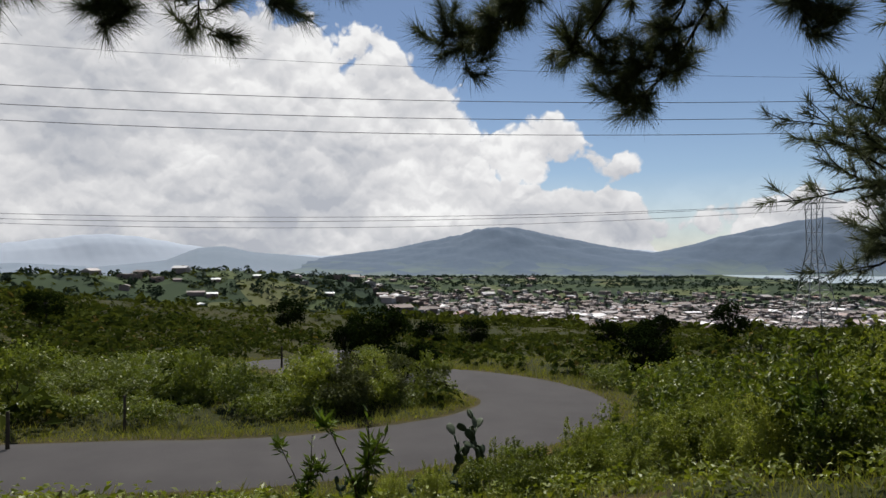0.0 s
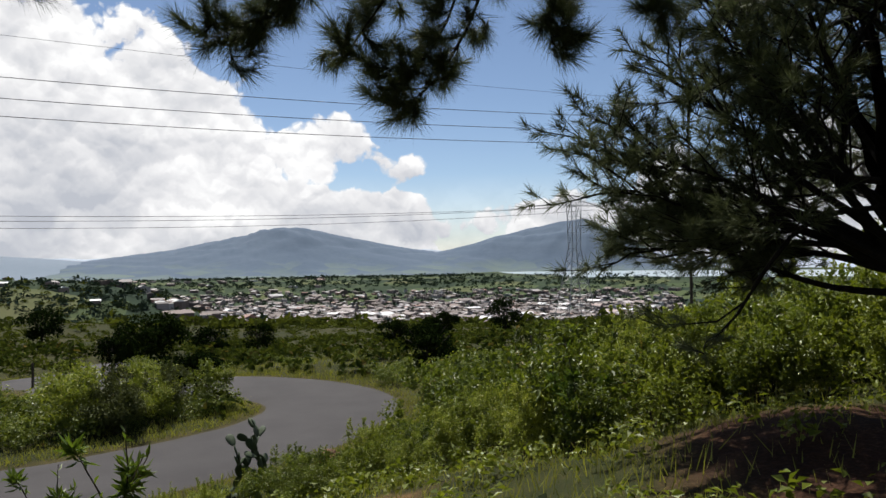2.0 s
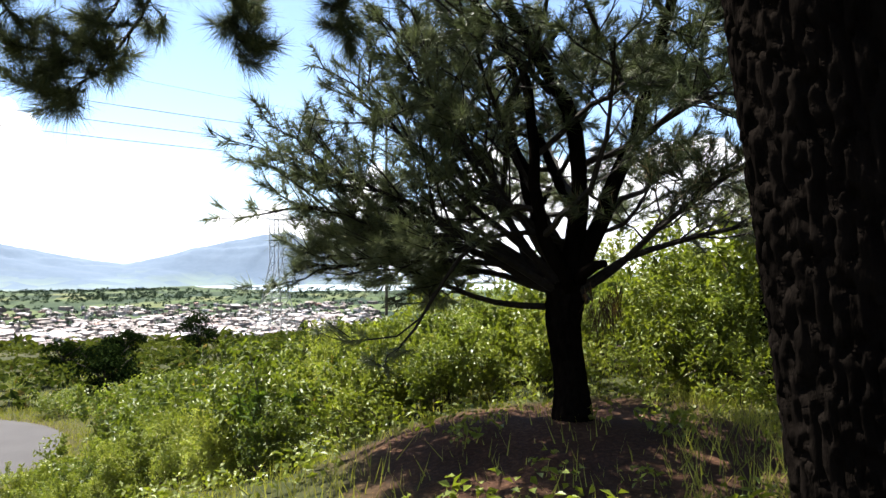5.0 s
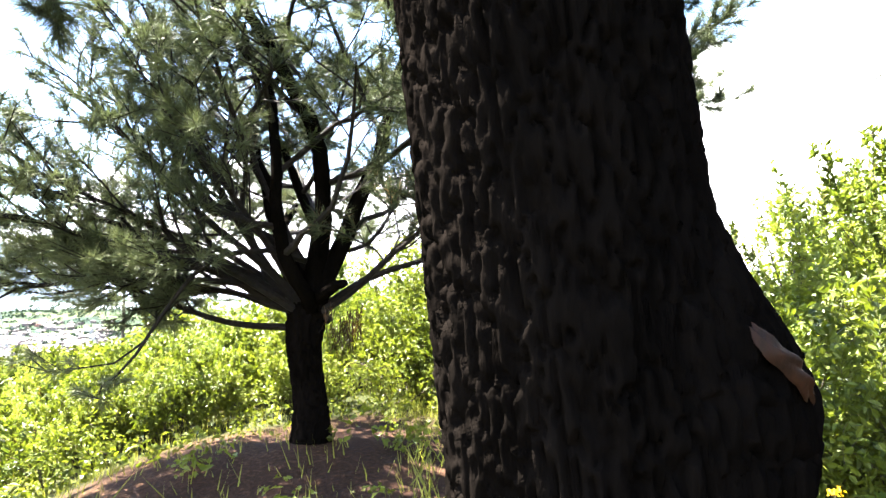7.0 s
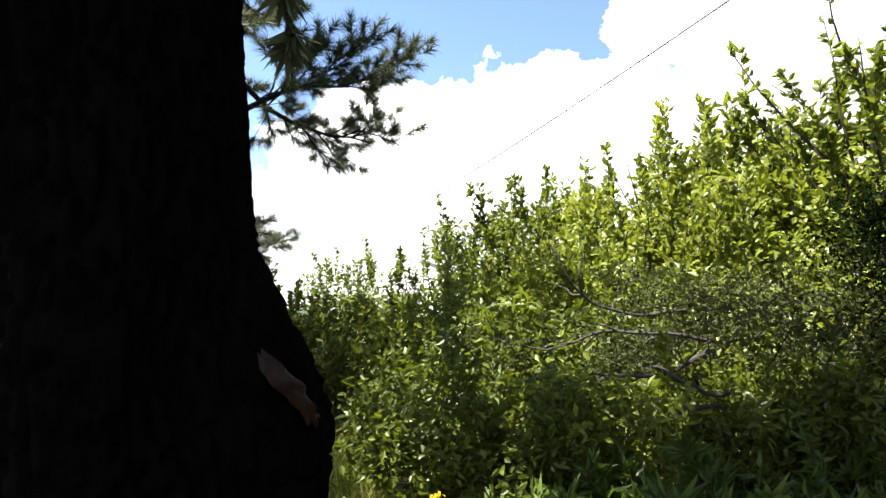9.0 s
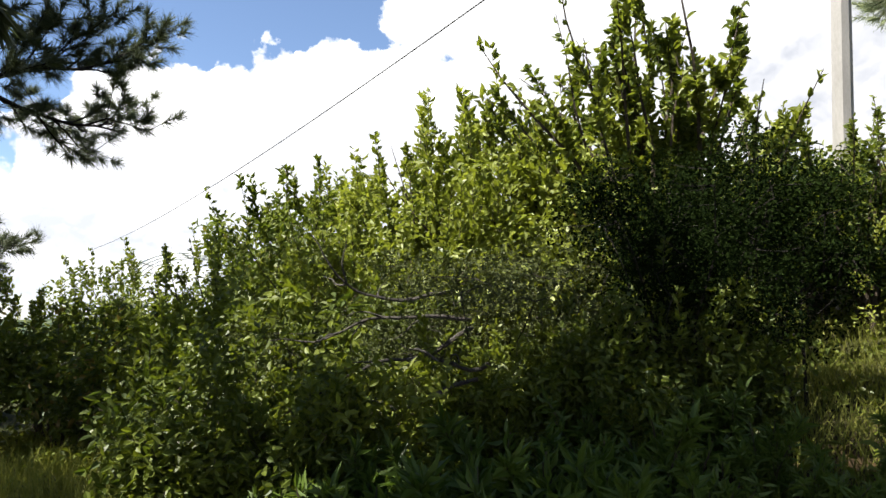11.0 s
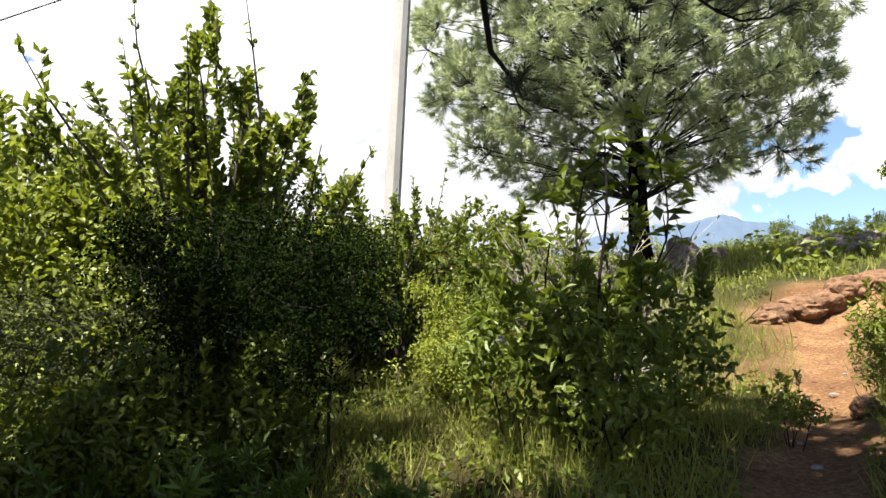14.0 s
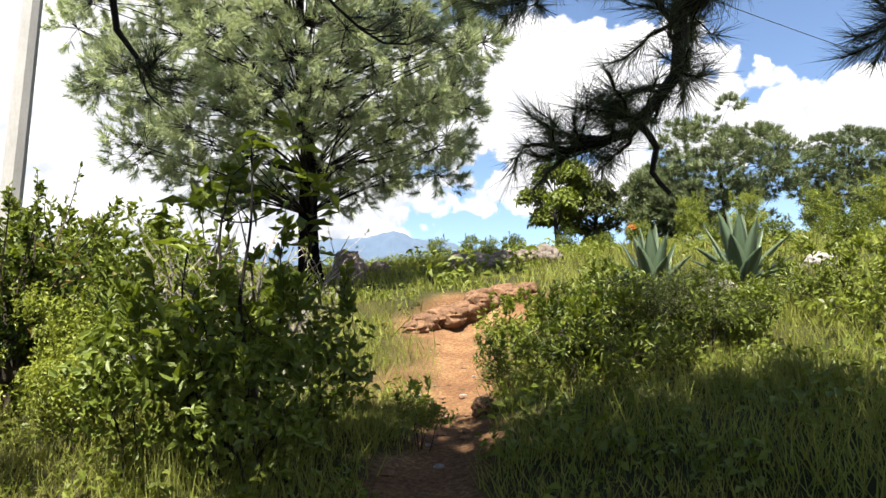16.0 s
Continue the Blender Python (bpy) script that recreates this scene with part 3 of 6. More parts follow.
for az0, az1, d0, d1, nn in ((6, 40, 560, 900, 260), (-37, 7, 740, 1600, 700), (-36, 30, 1650, 1850, 420), (2, 26, 1150, 1300, 260), (-21, 20, 2080, 2260, 360)):
    belt = Soup()
    for _ in range(nn):
        x, y = place(rng.uniform(az0, az1), rng.uniform(d0, d1))
        clump(belt, (x, y, h(x, y)), rng.uniform(4, 7) if d0 < 900 else rng.uniform(4, 9), rng, 16, 0.9, 0.8)
    tagged(part("tree_belt", belt, FAR_WOOD), "dark belt of trees across the valley", "trees", kind="stuff")

# clouds: a far half-shell of sky, clear between the clouds
m, nt, b = nodes_of("cloud_layer")
nt.nodes.remove(b)
tc = nt.nodes.new("ShaderNodeTexCoord")
nrm = nt.nodes.new("ShaderNodeVectorMath")
nrm.operation = 'NORMALIZE'
nt.links.new(tc.outputs["Object"], nrm.inputs[0])
sep = nt.nodes.new("ShaderNodeSeparateXYZ")
nt.links.new(nrm.outputs[0], sep.inputs[0])
el = math_node(nt, 'MULTIPLY', math_node(nt, 'ARCSINE', sep.outputs[2]), 57.2958)
azm = math_node(nt, 'MULTIPLY', math_node(nt, 'ARCTAN2', math_node(nt, 'MULTIPLY', sep.outputs[0], -1.0), sep.outputs[1]), 57.2958)


def blob(az, e, rx, ry, gain=1.0):
    da = math_node(nt, 'WRAP', math_node(nt, 'SUBTRACT', azm, az), 180.0)
    da.node.inputs[2].default_value = -180.0
    x2 = math_node(nt, 'POWER', math_node(nt, 'ABSOLUTE', math_node(nt, 'DIVIDE', da, rx)), 2.0)
    y2 = math_node(nt, 'POWER', math_node(nt, 'ABSOLUTE', math_node(nt, 'DIVIDE', math_node(nt, 'SUBTRACT', el, e), ry)), 2.0)
    return math_node(nt, 'MULTIPLY', math_node(nt, 'SUBTRACT', 1.0, math_node(nt, 'ADD', x2, y2)), gain)


cover = None
for args in ((20, 5, 26.5, 15, 1.0), (-1, 1.5, 17, 5.5, 0.9), (-7, 8.6, 4.2, 3.0, 0.4), (-12.3, 7.6, 2.6, 1.2, 0.12), (-26, 3.0, 5, 2.2, 0.5), (-103, 7, 33, 14, 1.2), (-138, 14, 26, 24, 1.2), (-117, 25, 17, 8, 0.9),
             (-172, 13, 14, 2.2, 0.35), (-170, 20, 22, 6, 0.5), (160, 16, 22, 2.5, 0.35), (60, 6, 30, 12, 0.8), (110, 8, 40, 10, 0.8), (-55, 4, 22, 6, 0.6)):
    one = blob(*args)
    cover = one if cover is None else math_node(nt, 'MAXIMUM', cover, one)
puff = node(nt, "ShaderNodeTexNoise", Scale=7.0, Detail=9.0, Roughness=0.55)
nt.links.new(nrm.outputs[0], puff.inputs["Vector"])
shake = node(nt, "ShaderNodeTexNoise", Scale=16.0, Detail=5.0, Roughness=0.6)
nt.links.new(nrm.outputs[0], shake.inputs["Vector"])
swirl = nt.nodes.new("ShaderNodeVectorMath")
swirl.operation = 'MULTIPLY_ADD'
nt.links.new(shake.outputs["Color"], swirl.inputs[0])
swirl.inputs[1].default_value = (0.055, 0.055, 0.055)
nt.links.new(nrm.outputs[0], swirl.inputs[2])


def lumps(scale, rise):
    """Rounded heaps of cloud, and how far each spot of them faces upward."""
    out = []
    for k in (0.0, 1.0):
        lift = nt.nodes.new("ShaderNodeVectorMath")
        lift.operation = 'ADD'
        lift.inputs[1].default_value = (0, 0, rise * k)
        nt.links.new(swirl.outputs[0], lift.inputs[0])
        vr = node(nt, "ShaderNodeTexVoronoi", Scale=scale)
        vr.feature = 'SMOOTH_F1'
        vr.inputs["Smoothness"].default_value = 0.35
        nt.links.new(lift.outputs[0], vr.inputs["Vector"])
        out.append(vr.outputs["Distance"])
    return out[0], math_node(nt, 'SUBTRACT', out[1], out[0])


heap, heap_up = lumps(15.0, 0.018)
knob, knob_up = lumps(38.0, 0.007)
crumb, crumb_up = lumps(90.0, 0.003)
billow = math_node(nt, 'SUBTRACT', math_node(nt, 'MULTIPLY', puff.outputs["Fac"], 1.6), math_node(nt, 'ADD', math_node(nt, 'MULTIPLY', heap, 0.9), math_node(nt, 'ADD', math_node(nt, 'MULTIPLY', knob, 0.4), math_node(nt, 'MULTIPLY', crumb, 0.16))))
dens = math_node(nt, 'ADD', math_node(nt, 'MULTIPLY', cover, 1.5), billow)
alpha = math_node(nt, 'MULTIPLY', dens, 7.0, True)
relief = math_node(nt, 'ADD', math_node(nt, 'MULTIPLY', heap_up, 0.55), math_node(nt, 'ADD', math_node(nt, 'MULTIPLY', knob_up, 0.36), math_node(nt, 'MULTIPLY', crumb_up, 0.12)))
shade = node(nt, "ShaderNodeTexNoise", Scale=5.0, Detail=3.0, Roughness=0.5)
nt.links.new(nrm.outputs[0], shade.inputs["Vector"])
lightness = math_node(nt, 'ADD', math_node(nt, 'ADD', math_node(nt, 'MULTIPLY', relief, 1.15), math_node(nt, 'MULTIPLY', dens, -0.07)), math_node(nt, 'ADD', math_node(nt, 'MULTIPLY', el, 0.010), math_node(nt, 'MULTIPLY', shade.outputs["Fac"], 0.95)))
cloud_col = ramp(nt, lightness, [(0.18, (0.62, 0.65, 0.72)), (0.42, (0.84, 0.85, 0.89)), (0.60, (1.02, 1.02, 1.04)), (0.78, (1.25, 1.25, 1.25))])
haze = math_node(nt, 'MULTIPLY', math_node(nt, 'SUBTRACT', 7.0, el), 0.10, True)
alpha = math_node(nt, 'MAXIMUM', alpha, math_node(nt, 'MULTIPLY', haze, 0.75))
em = nt.nodes.new("ShaderNodeEmission")
# towards the sun the clouds are brighter
nt.links.new(math_node(nt, 'ADD', math_node(nt, 'MULTIPLY', sep.outputs[1], 0.10), 0.40), em.inputs[1])
nt.links.new(cloud_col, em.inputs[0])
tp = nt.nodes.new("ShaderNodeBsdfTransparent")
mx = nt.nodes.new("ShaderNodeMixShader")
nt.links.new(alpha, mx.inputs[0])
nt.links.new(tp.outputs[0], mx.inputs[1])
nt.links.new(em.outputs[0], mx.inputs[2])
nt.links.new(mx.outputs[0], nt.nodes["Material Output"].inputs[0])
dome = Soup()
ea, aa = np.meshgrid(np.radians(np.linspace(-1.5, 48, 26)), np.linspace(0, 2 * np.pi, 97)[:-1], indexing="ij")
dome.add(4950 * np.stack([np.sin(aa) * np.cos(ea), np.cos(aa) * np.cos(ea), np.sin(ea)], -1), None,
         [(i * 96 + j, i * 96 + (j + 1) % 96, (i + 1) * 96 + (j + 1) % 96, (i + 1) * 96 + j) for i in range(25) for j in range(96)])
tagged(part("backdrop_clouds", dome, m, smooth=True), "white cumulus clouds in a blue sky", "sky", kind="structure")

# ---- plants: how each kind grows ----


def limb_path(start, way, length, rng, n=9, droop=0.0, lift=0.3, crook=0.15):
    """A crooked branch that bends up (lift) or sags (droop) on its way out."""
    p, w = np.array(start, float), unit(way)
    out = [p.copy()]
    for k in range(n):
        w = unit(w + rng.normal(size=3) * crook + np.array([0, 0, (lift - droop) / n]))
        p = p + w * length / n
        out.append(p.copy())
    return np.array(out)


def tuft(soup, p, way, rng, n=45, length=0.17, width=0.006, base=0.12):
    """A brush of needles round the end of a twig."""
    way = unit(way)
    along = rng.random(n)
    at = p - way * (base * (1 - along))[:, None]
    d = unit(rng.normal(size=(n, 3)))
    d = unit(d - (d @ way)[:, None] * way)
    lean = rng.uniform(0.25, 1.35, n) * (1.15 - 0.5 * along)
    go = way * np.cos(lean)[:, None] + d * np.sin(lean)[:, None]
    tip = at + go * (length * rng.uniform(0.7, 1.15, n))[:, None]
    tip[:, 2] -= 0.015
    blades(soup, at, tip, width, rng)


def side_of(way, rng, spread):
    """A way turned off the given one, mostly sideways and a little up."""
    s = unit(np.cross(way, (0, 0, 1.0)))
    sign = rng.choice([-1, 1])
    return unit(way * math.cos(spread) + s * sign * math.sin(spread) + np.array([0, 0, rng.normal(0.1, 0.25)]))


def pine_limb(ob, start, way, length, r0, rng, lift=0.3, droop=0.0, side=8, twigs=4, needles=45, nlen=0.17, nwid=0.006, bare_to=0.3, fine=1.0, crook=0.2):
    wood, green = Soup(), Soup()
    path = limb_path(start, way, length, rng, 10, droop, lift, crook)
    tube(wood, path, np.linspace(r0, max(0.010, r0 * 0.18), 11), 6)
    for k in range(side):
        s = bare_to + (1 - bare_to) * (k + rng.random()) / side
        i = min(9, int(s * 10))
        p = path[i] + (path[i + 1] - path[i]) * (s * 10 - i)
        w = unit(path[i + 1] - path[i])
        ll = length * rng.uniform(0.22, 0.42) * (1.12 - 0.35 * s)
        sp = limb_path(p, side_of(w, rng, rng.uniform(0.6, 1.1)), ll, rng, 6, droop * 0.5, lift * 0.6 + 0.15, 0.2)
        tube(wood, sp[::2], np.linspace(max(0.009, r0 * 0.3), 0.005, 4), 3, False)
        for q in range(twigs):
            a = 2 + int(rng.integers(0, 5))
            tw = limb_path(sp[a], side_of(unit(sp[a] - sp[a - 1]), rng, rng.uniform(0.4, 1.0)), rng.uniform(0.18, 0.42) * fine, rng, 3, 0, 0.35, 0.2)
            tube(wood, tw[[0, 3]], np.array([0.006, 0.004]), 3, False)
            tuft(green, tw[-1], tw[-1] - tw[-2], rng, needles, nlen, nwid)
            if rng.random() < 0.5:
                tuft(green, tw[2], tw[2] - tw[1], rng, needles // 2, nlen, nwid)
        tuft(green, sp[-1], sp[-1] - sp[-2], rng, needles, nlen, nwid)
        tuft(green, sp[-2], sp[-2] - sp[-3], rng, needles // 2, nlen, nwid)
    tuft(green, path[-1], path[-1] - path[-2], rng, needles, nlen, nwid)
    part("needle_foliage", green, NEEDLE, part("bough", wood, TWIG, ob))


def bark_trunk(path, radii, rng, sides=72, rows=160, relief=0.03, plate=9.0, swell=None, levels=None):
    """A trunk with deep plates of bark; swell(angle, z) adds to the radius."""
    t = np.linspace(0, 1, rows) if levels is None else levels
    rows = len(t)
    tk = np.linspace(0, 1, len(path))
    c = np.stack([np.interp(t, tk, np.asarray(path)[:, a]) for a in range(3)], 1)
    r = np.interp(t, tk, radii)
    ang = np.arange(sides) * 2 * np.pi / sides
    aa, zz = np.meshgrid(ang, c[:, 2])
    rad = np.broadcast_to(r[:, None], aa.shape).copy()
    if swell:
        rad = rad + swell(aa, zz)
    bumpy = np.empty(aa.shape)
    for i in range(rows):
        for j in range(sides):
            q = Vector((math.cos(ang[j]) * plate * 0.5, math.sin(ang[j]) * plate * 0.5, c[i, 2] * plate * 0.36))
            q = q + noise.noise_vector(q * 0.8) * 0.35
            d = noise.voronoi(q)[0]
            bumpy[i, j] = min(1.0, (d[1] - d[0]) * 6.0) + 0.3 * noise.noise(q * 4.0)
    rad = rad + relief * (bumpy - 0.7) * np.minimum(1, rad / 0.15)
    v = np.stack([c[:, 0:1] + rad * np.cos(aa), c[:, 1:2] + rad * np.sin(aa), zz], -1)
    i, j = np.meshgrid(np.arange(rows - 1), np.arange(sides), indexing="ij")
    sp = Soup()
    sp.add(v, None, np.stack([i * sides + j, i * sides + (j + 1) % sides, (i + 1) * sides + (j + 1) % sides, (i + 1) * sides + j], -1))
    return sp


def shrub_meshes(seed, tall, wide, stems, twigs, per, leaf, slim=0.38, upright=0.7, low=0.2, bunch=1.0, coarse=False):
    """Stems and leaves of one broad-leaved shrub."""
    rng = np.random.default_rng(seed)
    wood, green = Soup(), Soup()
    for k in range(stems):
        a = rng.uniform(0, 2 * np.pi)
        out = (1 - upright) * rng.uniform(0.3, 1.3)
        way = np.array([math.cos(a) * out, math.sin(a) * out, 1.0])
        ll = tall * rng.uniform(0.6, 1.05)
        base = np.array([math.cos(a), math.sin(a), 0]) * wide * 0.12 * rng.random() + [0, 0, -0.08]
        p = limb_path(base, way, ll, rng, 8, 0.0, 0.15, 0.11)
        tube(wood, p[::2] if coarse else p, np.linspace(0.011 * tall, 0.004, 5 if coarse else 9), 3, False)
        paths = [(p, low)]
        for q in range(twigs):
            i = int(rng.integers(2, 8))
            b2 = rng.uniform(0, 2 * np.pi)
            tw = limb_path(p[i], unit(p[i] - p[i - 1]) * upright * 1.3 + np.array([math.cos(b2), math.sin(b2), 0.15]) * (1.2 - upright), wide * rng.uniform(0.25, 0.55), rng, 5, 0.0, 0.4, 0.14)
            if not coarse:
                tube(wood, tw[::2] if twigs > 9 else tw, np.linspace(0.005, 0.0025, len(tw[::2]) if twigs > 9 else 6), 3, False)
            paths.append((tw, 0.1))
        for pp, lo in paths:
            m = max(3, int(per * (0.6 if lo == low else 1.0)))
            s = rng.uniform(lo, 1.0, m) ** (1 / bunch) * (len(pp) - 1)
            i = np.minimum(s.astype(int), len(pp) - 2)
            at = pp[i] + (pp[i + 1] - pp[i]) * (s - i)[:, None]
            w = unit(pp[i + 1] - pp[i])
            d = unit(w * rng.uniform(0.1, 0.9, m)[:, None] + unit(rng.normal(size=(m, 3))) * 0.9)
            (broad_leaves if leaf > 0.08 and slim > 0.3 else leaves)(green, at, d, leaf * rng.uniform(0.6, 1.25, m), leaf * slim, rng)
    return wood.mesh("stems"), green.mesh("leaves")


def bush_meshes(seed, tall, wide, lobes, per, leaf, slim=0.45, flat=0.75, shoots=0, low=0.12, thick=0.012, twiggy=True, spread=0.34, root=0.08):
    """Stems and leaves of a bush whose crown is many leafy lobes with gaps between."""
    rng = np.random.default_rng(seed)
    wood, green = Soup(), Soup()
    for k in range(lobes):
        d = unit(rng.normal(size=3) * (1, 1, 0.9))
        r = rng.random() ** 0.45
        c = np.array([d[0] * wide * 0.5 * r, d[1] * wide * 0.5 * r, tall * (0.5 + low + (0.5 - low) * d[2] * r)])
        if c[2] > tall * 0.85:
            c[:2] *= 0.75
        size = wide * 0.145 * rng.uniform(0.7, 1.5)
        p = spline([(c[0] * root, c[1] * root, -0.1), (c[0] * 0.45 + rng.normal() * 0.06, c[1] * 0.45 + rng.normal() * 0.06, c[2] * 0.5), c], tall * 0.16 if twiggy else tall * 0.5)
        if k % (4 if twiggy else 5) == 0:
            p = p + np.concatenate([[[0, 0, 0]], rng.normal(size=(len(p) - 2, 3)) * tall * 0.03, [[0, 0, 0]]])
            tube(wood, p, np.linspace(thick * tall * rng.uniform(0.5, 1.1), 0.004, len(p)), 3, False)
        m = int(per * rng.uniform(0.7, 1.3))
        o = unit(rng.normal(size=(m, 3)))
        q = c + o * (size * rng.random(m) ** spread)[:, None] * (1, 1, flat)
        look_to = o * 0.6 + (0, 0, 0.35) + rng.normal(size=(m, 3)) * 0.6
        (broad_leaves if twiggy and leaf > 0.08 else leaves)(green, q, unit(np.cross(look_to, rng.normal(size=(m, 3)))) + o * 0.35, leaf * rng.uniform(0.6, 1.3, m), leaf * slim, rng, 0.2, look_to)
        if twiggy:
            for _ in range(2):
                e = c + unit(rng.normal(size=3)) * size * (1, 1, flat)
                tube(wood, [c, (c + e) / 2 + rng.normal(size=3) * 0.03, e], [0.006, 0.004, 0.002], 3, False)
    for k in range(shoots):
        a, r = rng.uniform(0, 2 * np.pi), wide * 0.42 * rng.random() ** 0.5
        b0 = np.array([math.cos(a) * r, math.sin(a) * r, tall * rng.uniform(0.72, 0.92)])
        p = limb_path(b0, (math.cos(a) * 0.12, math.sin(a) * 0.12, 1), tall * rng.uniform(0.10, 0.28), rng, 4, 0, 0.1, 0.06)
        tube(wood, p, np.linspace(0.006, 0.003, 5), 3, False)
        m = 34
        t_ = rng.uniform(0, 4, m)
        i = np.minimum(t_.astype(int), 3)
        at = p[i] + (p[i + 1] - p[i]) * (t_ - i)[:, None]
        leaves(green, at, np.array([0, 0, 0.8]) + unit(rng.normal(size=(m, 3)) * (1, 1, 0.3)), leaf * rng.uniform(0.7, 1.2, m), leaf * slim, rng)
    return wood.mesh("stems"), green.mesh("leaves")


def shrub(name, label, meshes, green, at, turn=0.0, size=1.0, wood=None, group="hillside shrubs"):
    ob = thing(name, label, "shrub", group=group)
    part("stem_framework", meshes[0], wood or STEM, ob)
    part("foliage", meshes[1], green, ob)
    ob.matrix_basis = pose(at[0], at[1], at[2], 0, 0, turn) @ Matrix.Diagonal((size, size, size, 1))
    return ob


# ---- the pine beside the camera ----
TREE = np.array([1.61, 0.41])
LEAN_N = np.array([-0.317, 0.948])


def trunk_at(z):
    return (*(TREE + LEAN_N * (z - 1.95) * 0.12), z)


rng = np.random.default_rng(11)
pine = thing("pine_tree", "old pine with dark furrowed bark, blackened for shade, and a scarred burl", "tree", group="pines")
gz0 = h(*TREE)
zs = np.linspace(gz0 - 0.15, 3.6, 24)
rz = 0.24 + 0.10 * np.exp(-(zs - gz0) / 0.35) - 0.004 * (zs - 1.5)


def burl(ang, z):
    d = np.abs((ang + radians(78) + np.pi) % (2 * np.pi) - np.pi)
    return 0.115 * np.exp(-(d / 0.62) ** 2) * smooth(1.83, 1.46, z) * (0.5 + 0.5 * smooth(1.2, 1.5, z))


LEVELS = (np.concatenate([np.linspace(zs[0], 1.13, 16), np.linspace(1.15, 2.35, 190), np.linspace(2.4, 3.6, 18)]) - zs[0]) / (zs[-1] - zs[0])
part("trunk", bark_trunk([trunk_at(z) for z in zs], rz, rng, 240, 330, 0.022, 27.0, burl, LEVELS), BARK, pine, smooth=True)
zs2 = np.linspace(3.55, 9.0, 12)
up = Soup()
tube(up, [trunk_at(z) for z in zs2], np.linspace(0.235, 0.04, 12), 14)
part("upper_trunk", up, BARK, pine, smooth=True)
wd = Soup()
uu, vv = np.meshgrid(np.linspace(-1, 1, 15), np.linspace(-1, 1, 19), indexing="ij")
kk = np.sqrt(uu ** 2 + vv ** 2)
sq = 1 / np.maximum(1.0, kk)
wang = radians(-100) + uu * sq * 0.06 * (1 + 0.25 * np.sin(vv * 4) + 0.10 * np.sin(vv * 11)) - vv * 0.10
wzz = 1.55 + vv * sq * 0.055 * (1 + 0.12 * np.sin(uu * 9))
wcen = np.array([trunk_at(q)[:2] for q in wzz.ravel()]).reshape(*wzz.shape, 2)
wrad = 0.244 + burl(wang, wzz) + 0.024 * (1 - np.minimum(1, kk) ** 2) + 0.008 * np.sin(wzz * 190 + uu * 2) * (1 - np.minimum(1, kk)) + 0.008
wd.add(np.stack([wcen[..., 0] + wrad * np.cos(wang), wcen[..., 1] + wrad * np.sin(wang), wzz], -1), None,
       [(i * 19 + j, (i + 1) * 19 + j, (i + 1) * 19 + j + 1, i * 19 + j + 1) for i in range(14) for j in range(18)])
part("bark_wound", wd, WOUND, pine, "raw orange wood where the bark is torn", smooth=True)


def spray(path, r0, r1, twigs, rng, needles=115, nlen=0.20, nwid=0.005, lo=0.35, reach=0.55, rows=3):
    """A branch along a path, with needle brushes on short upturned twigs."""
    wood, green = Soup(), Soup()
    p = np.asarray(path, float)
    if p.shape[0] < 5:
        p = spline(p, 0.25)
    tube(wood, p, np.linspace(r0, r1, len(p)), 7)
    twigs = int(twigs * 3.1)
    for k in range(twigs):
        s = (lo + (1 - lo) * (k + rng.random()) / twigs) * (len(p) - 1)
        i = min(int(s), len(p) - 2)
        at = p[i] + (p[i + 1] - p[i]) * (s - i)
        tw = limb_path(at, side_of(unit(p[i + 1] - p[i]), rng, rng.uniform(0.5, 1.2)), reach * rng.uniform(0.5, 1.1), rng, 5, 0, 0.5, 0.25)
        tube(wood, tw, np.linspace(max(0.006, r1 * 0.7), 0.004, 6), 4, False)
        for q in (5, 4, 3)[:rows]:
            tuft(green, tw[q], tw[q] - tw[q - 1], rng, needles if q > 3 else needles // 2, nlen, nwid, 0.16)
        if rng.random() < 0.6:
            t2 = limb_path(tw[2], side_of(unit(tw[3] - tw[2]), rng, 0.9), reach * 0.5, rng, 3, 0, 0.5, 0.2)
            tube(wood, t2, np.linspace(0.005, 0.004, 4), 3, False)
            tuft(green, t2[-1], t2[-1] - t2[-2], rng, needles, nlen, nwid, 0.14)
    tuft(green, p[-1], p[-1] - p[-2], rng, needles, nlen, nwid, 0.16)
    part("needle_foliage", green, NEEDLE, part("bough", wood, TWIG, pine))


top = trunk_at(5.2)
# boughs over the road side, hanging into view from above
spray([top, (1.7, 2.6, 5.3), (1.9, 4.4, 4.5), (2.2, 5.2, 3.9)], 0.07, 0.02, 5, rng, lo=0.75)
spray([(1.9, 4.4, 4.5), (2.05, 5.0, 3.7), (1.7, 5.2, 3.0), (1.4, 5.2, 2.8)], 0.02, 0.007, 8, rng, lo=0.35, reach=0.38)
spray([(1.7, 4.2, 4.55), (0.9, 4.9, 3.9), (0.4, 5.2, 3.35), (0.15, 5.25, 3.25)], 0.02, 0.007, 9, rng, lo=0.35, reach=0.42)
spray([(1.9, 4.4, 4.5), (1.9, 5.0, 3.8), (1.65, 5.2, 3.2), (1.25, 5.15, 3.0)], 0.016, 0.006, 6, rng, lo=0.3, reach=0.36)
spray([(1.7, 4.2, 4.55), (0.9, 5.0, 3.9), (0.55, 5.2, 3.5)], 0.014, 0.006, 5, rng, lo=0.4, reach=0.36)
spray([(2.0, 4.5, 4.4), (1.3, 5.1, 3.6), (1.0, 5.2, 3.15)], 0.016, 0.007, 6, rng, lo=0.35, reach=0.4)
spray([(2.0, 4.6, 4.3), (2.5, 4.8, 3.8), (2.5, 4.7, 3.25)], 0.014, 0.006, 4, rng, lo=0.6, reach=0.3)
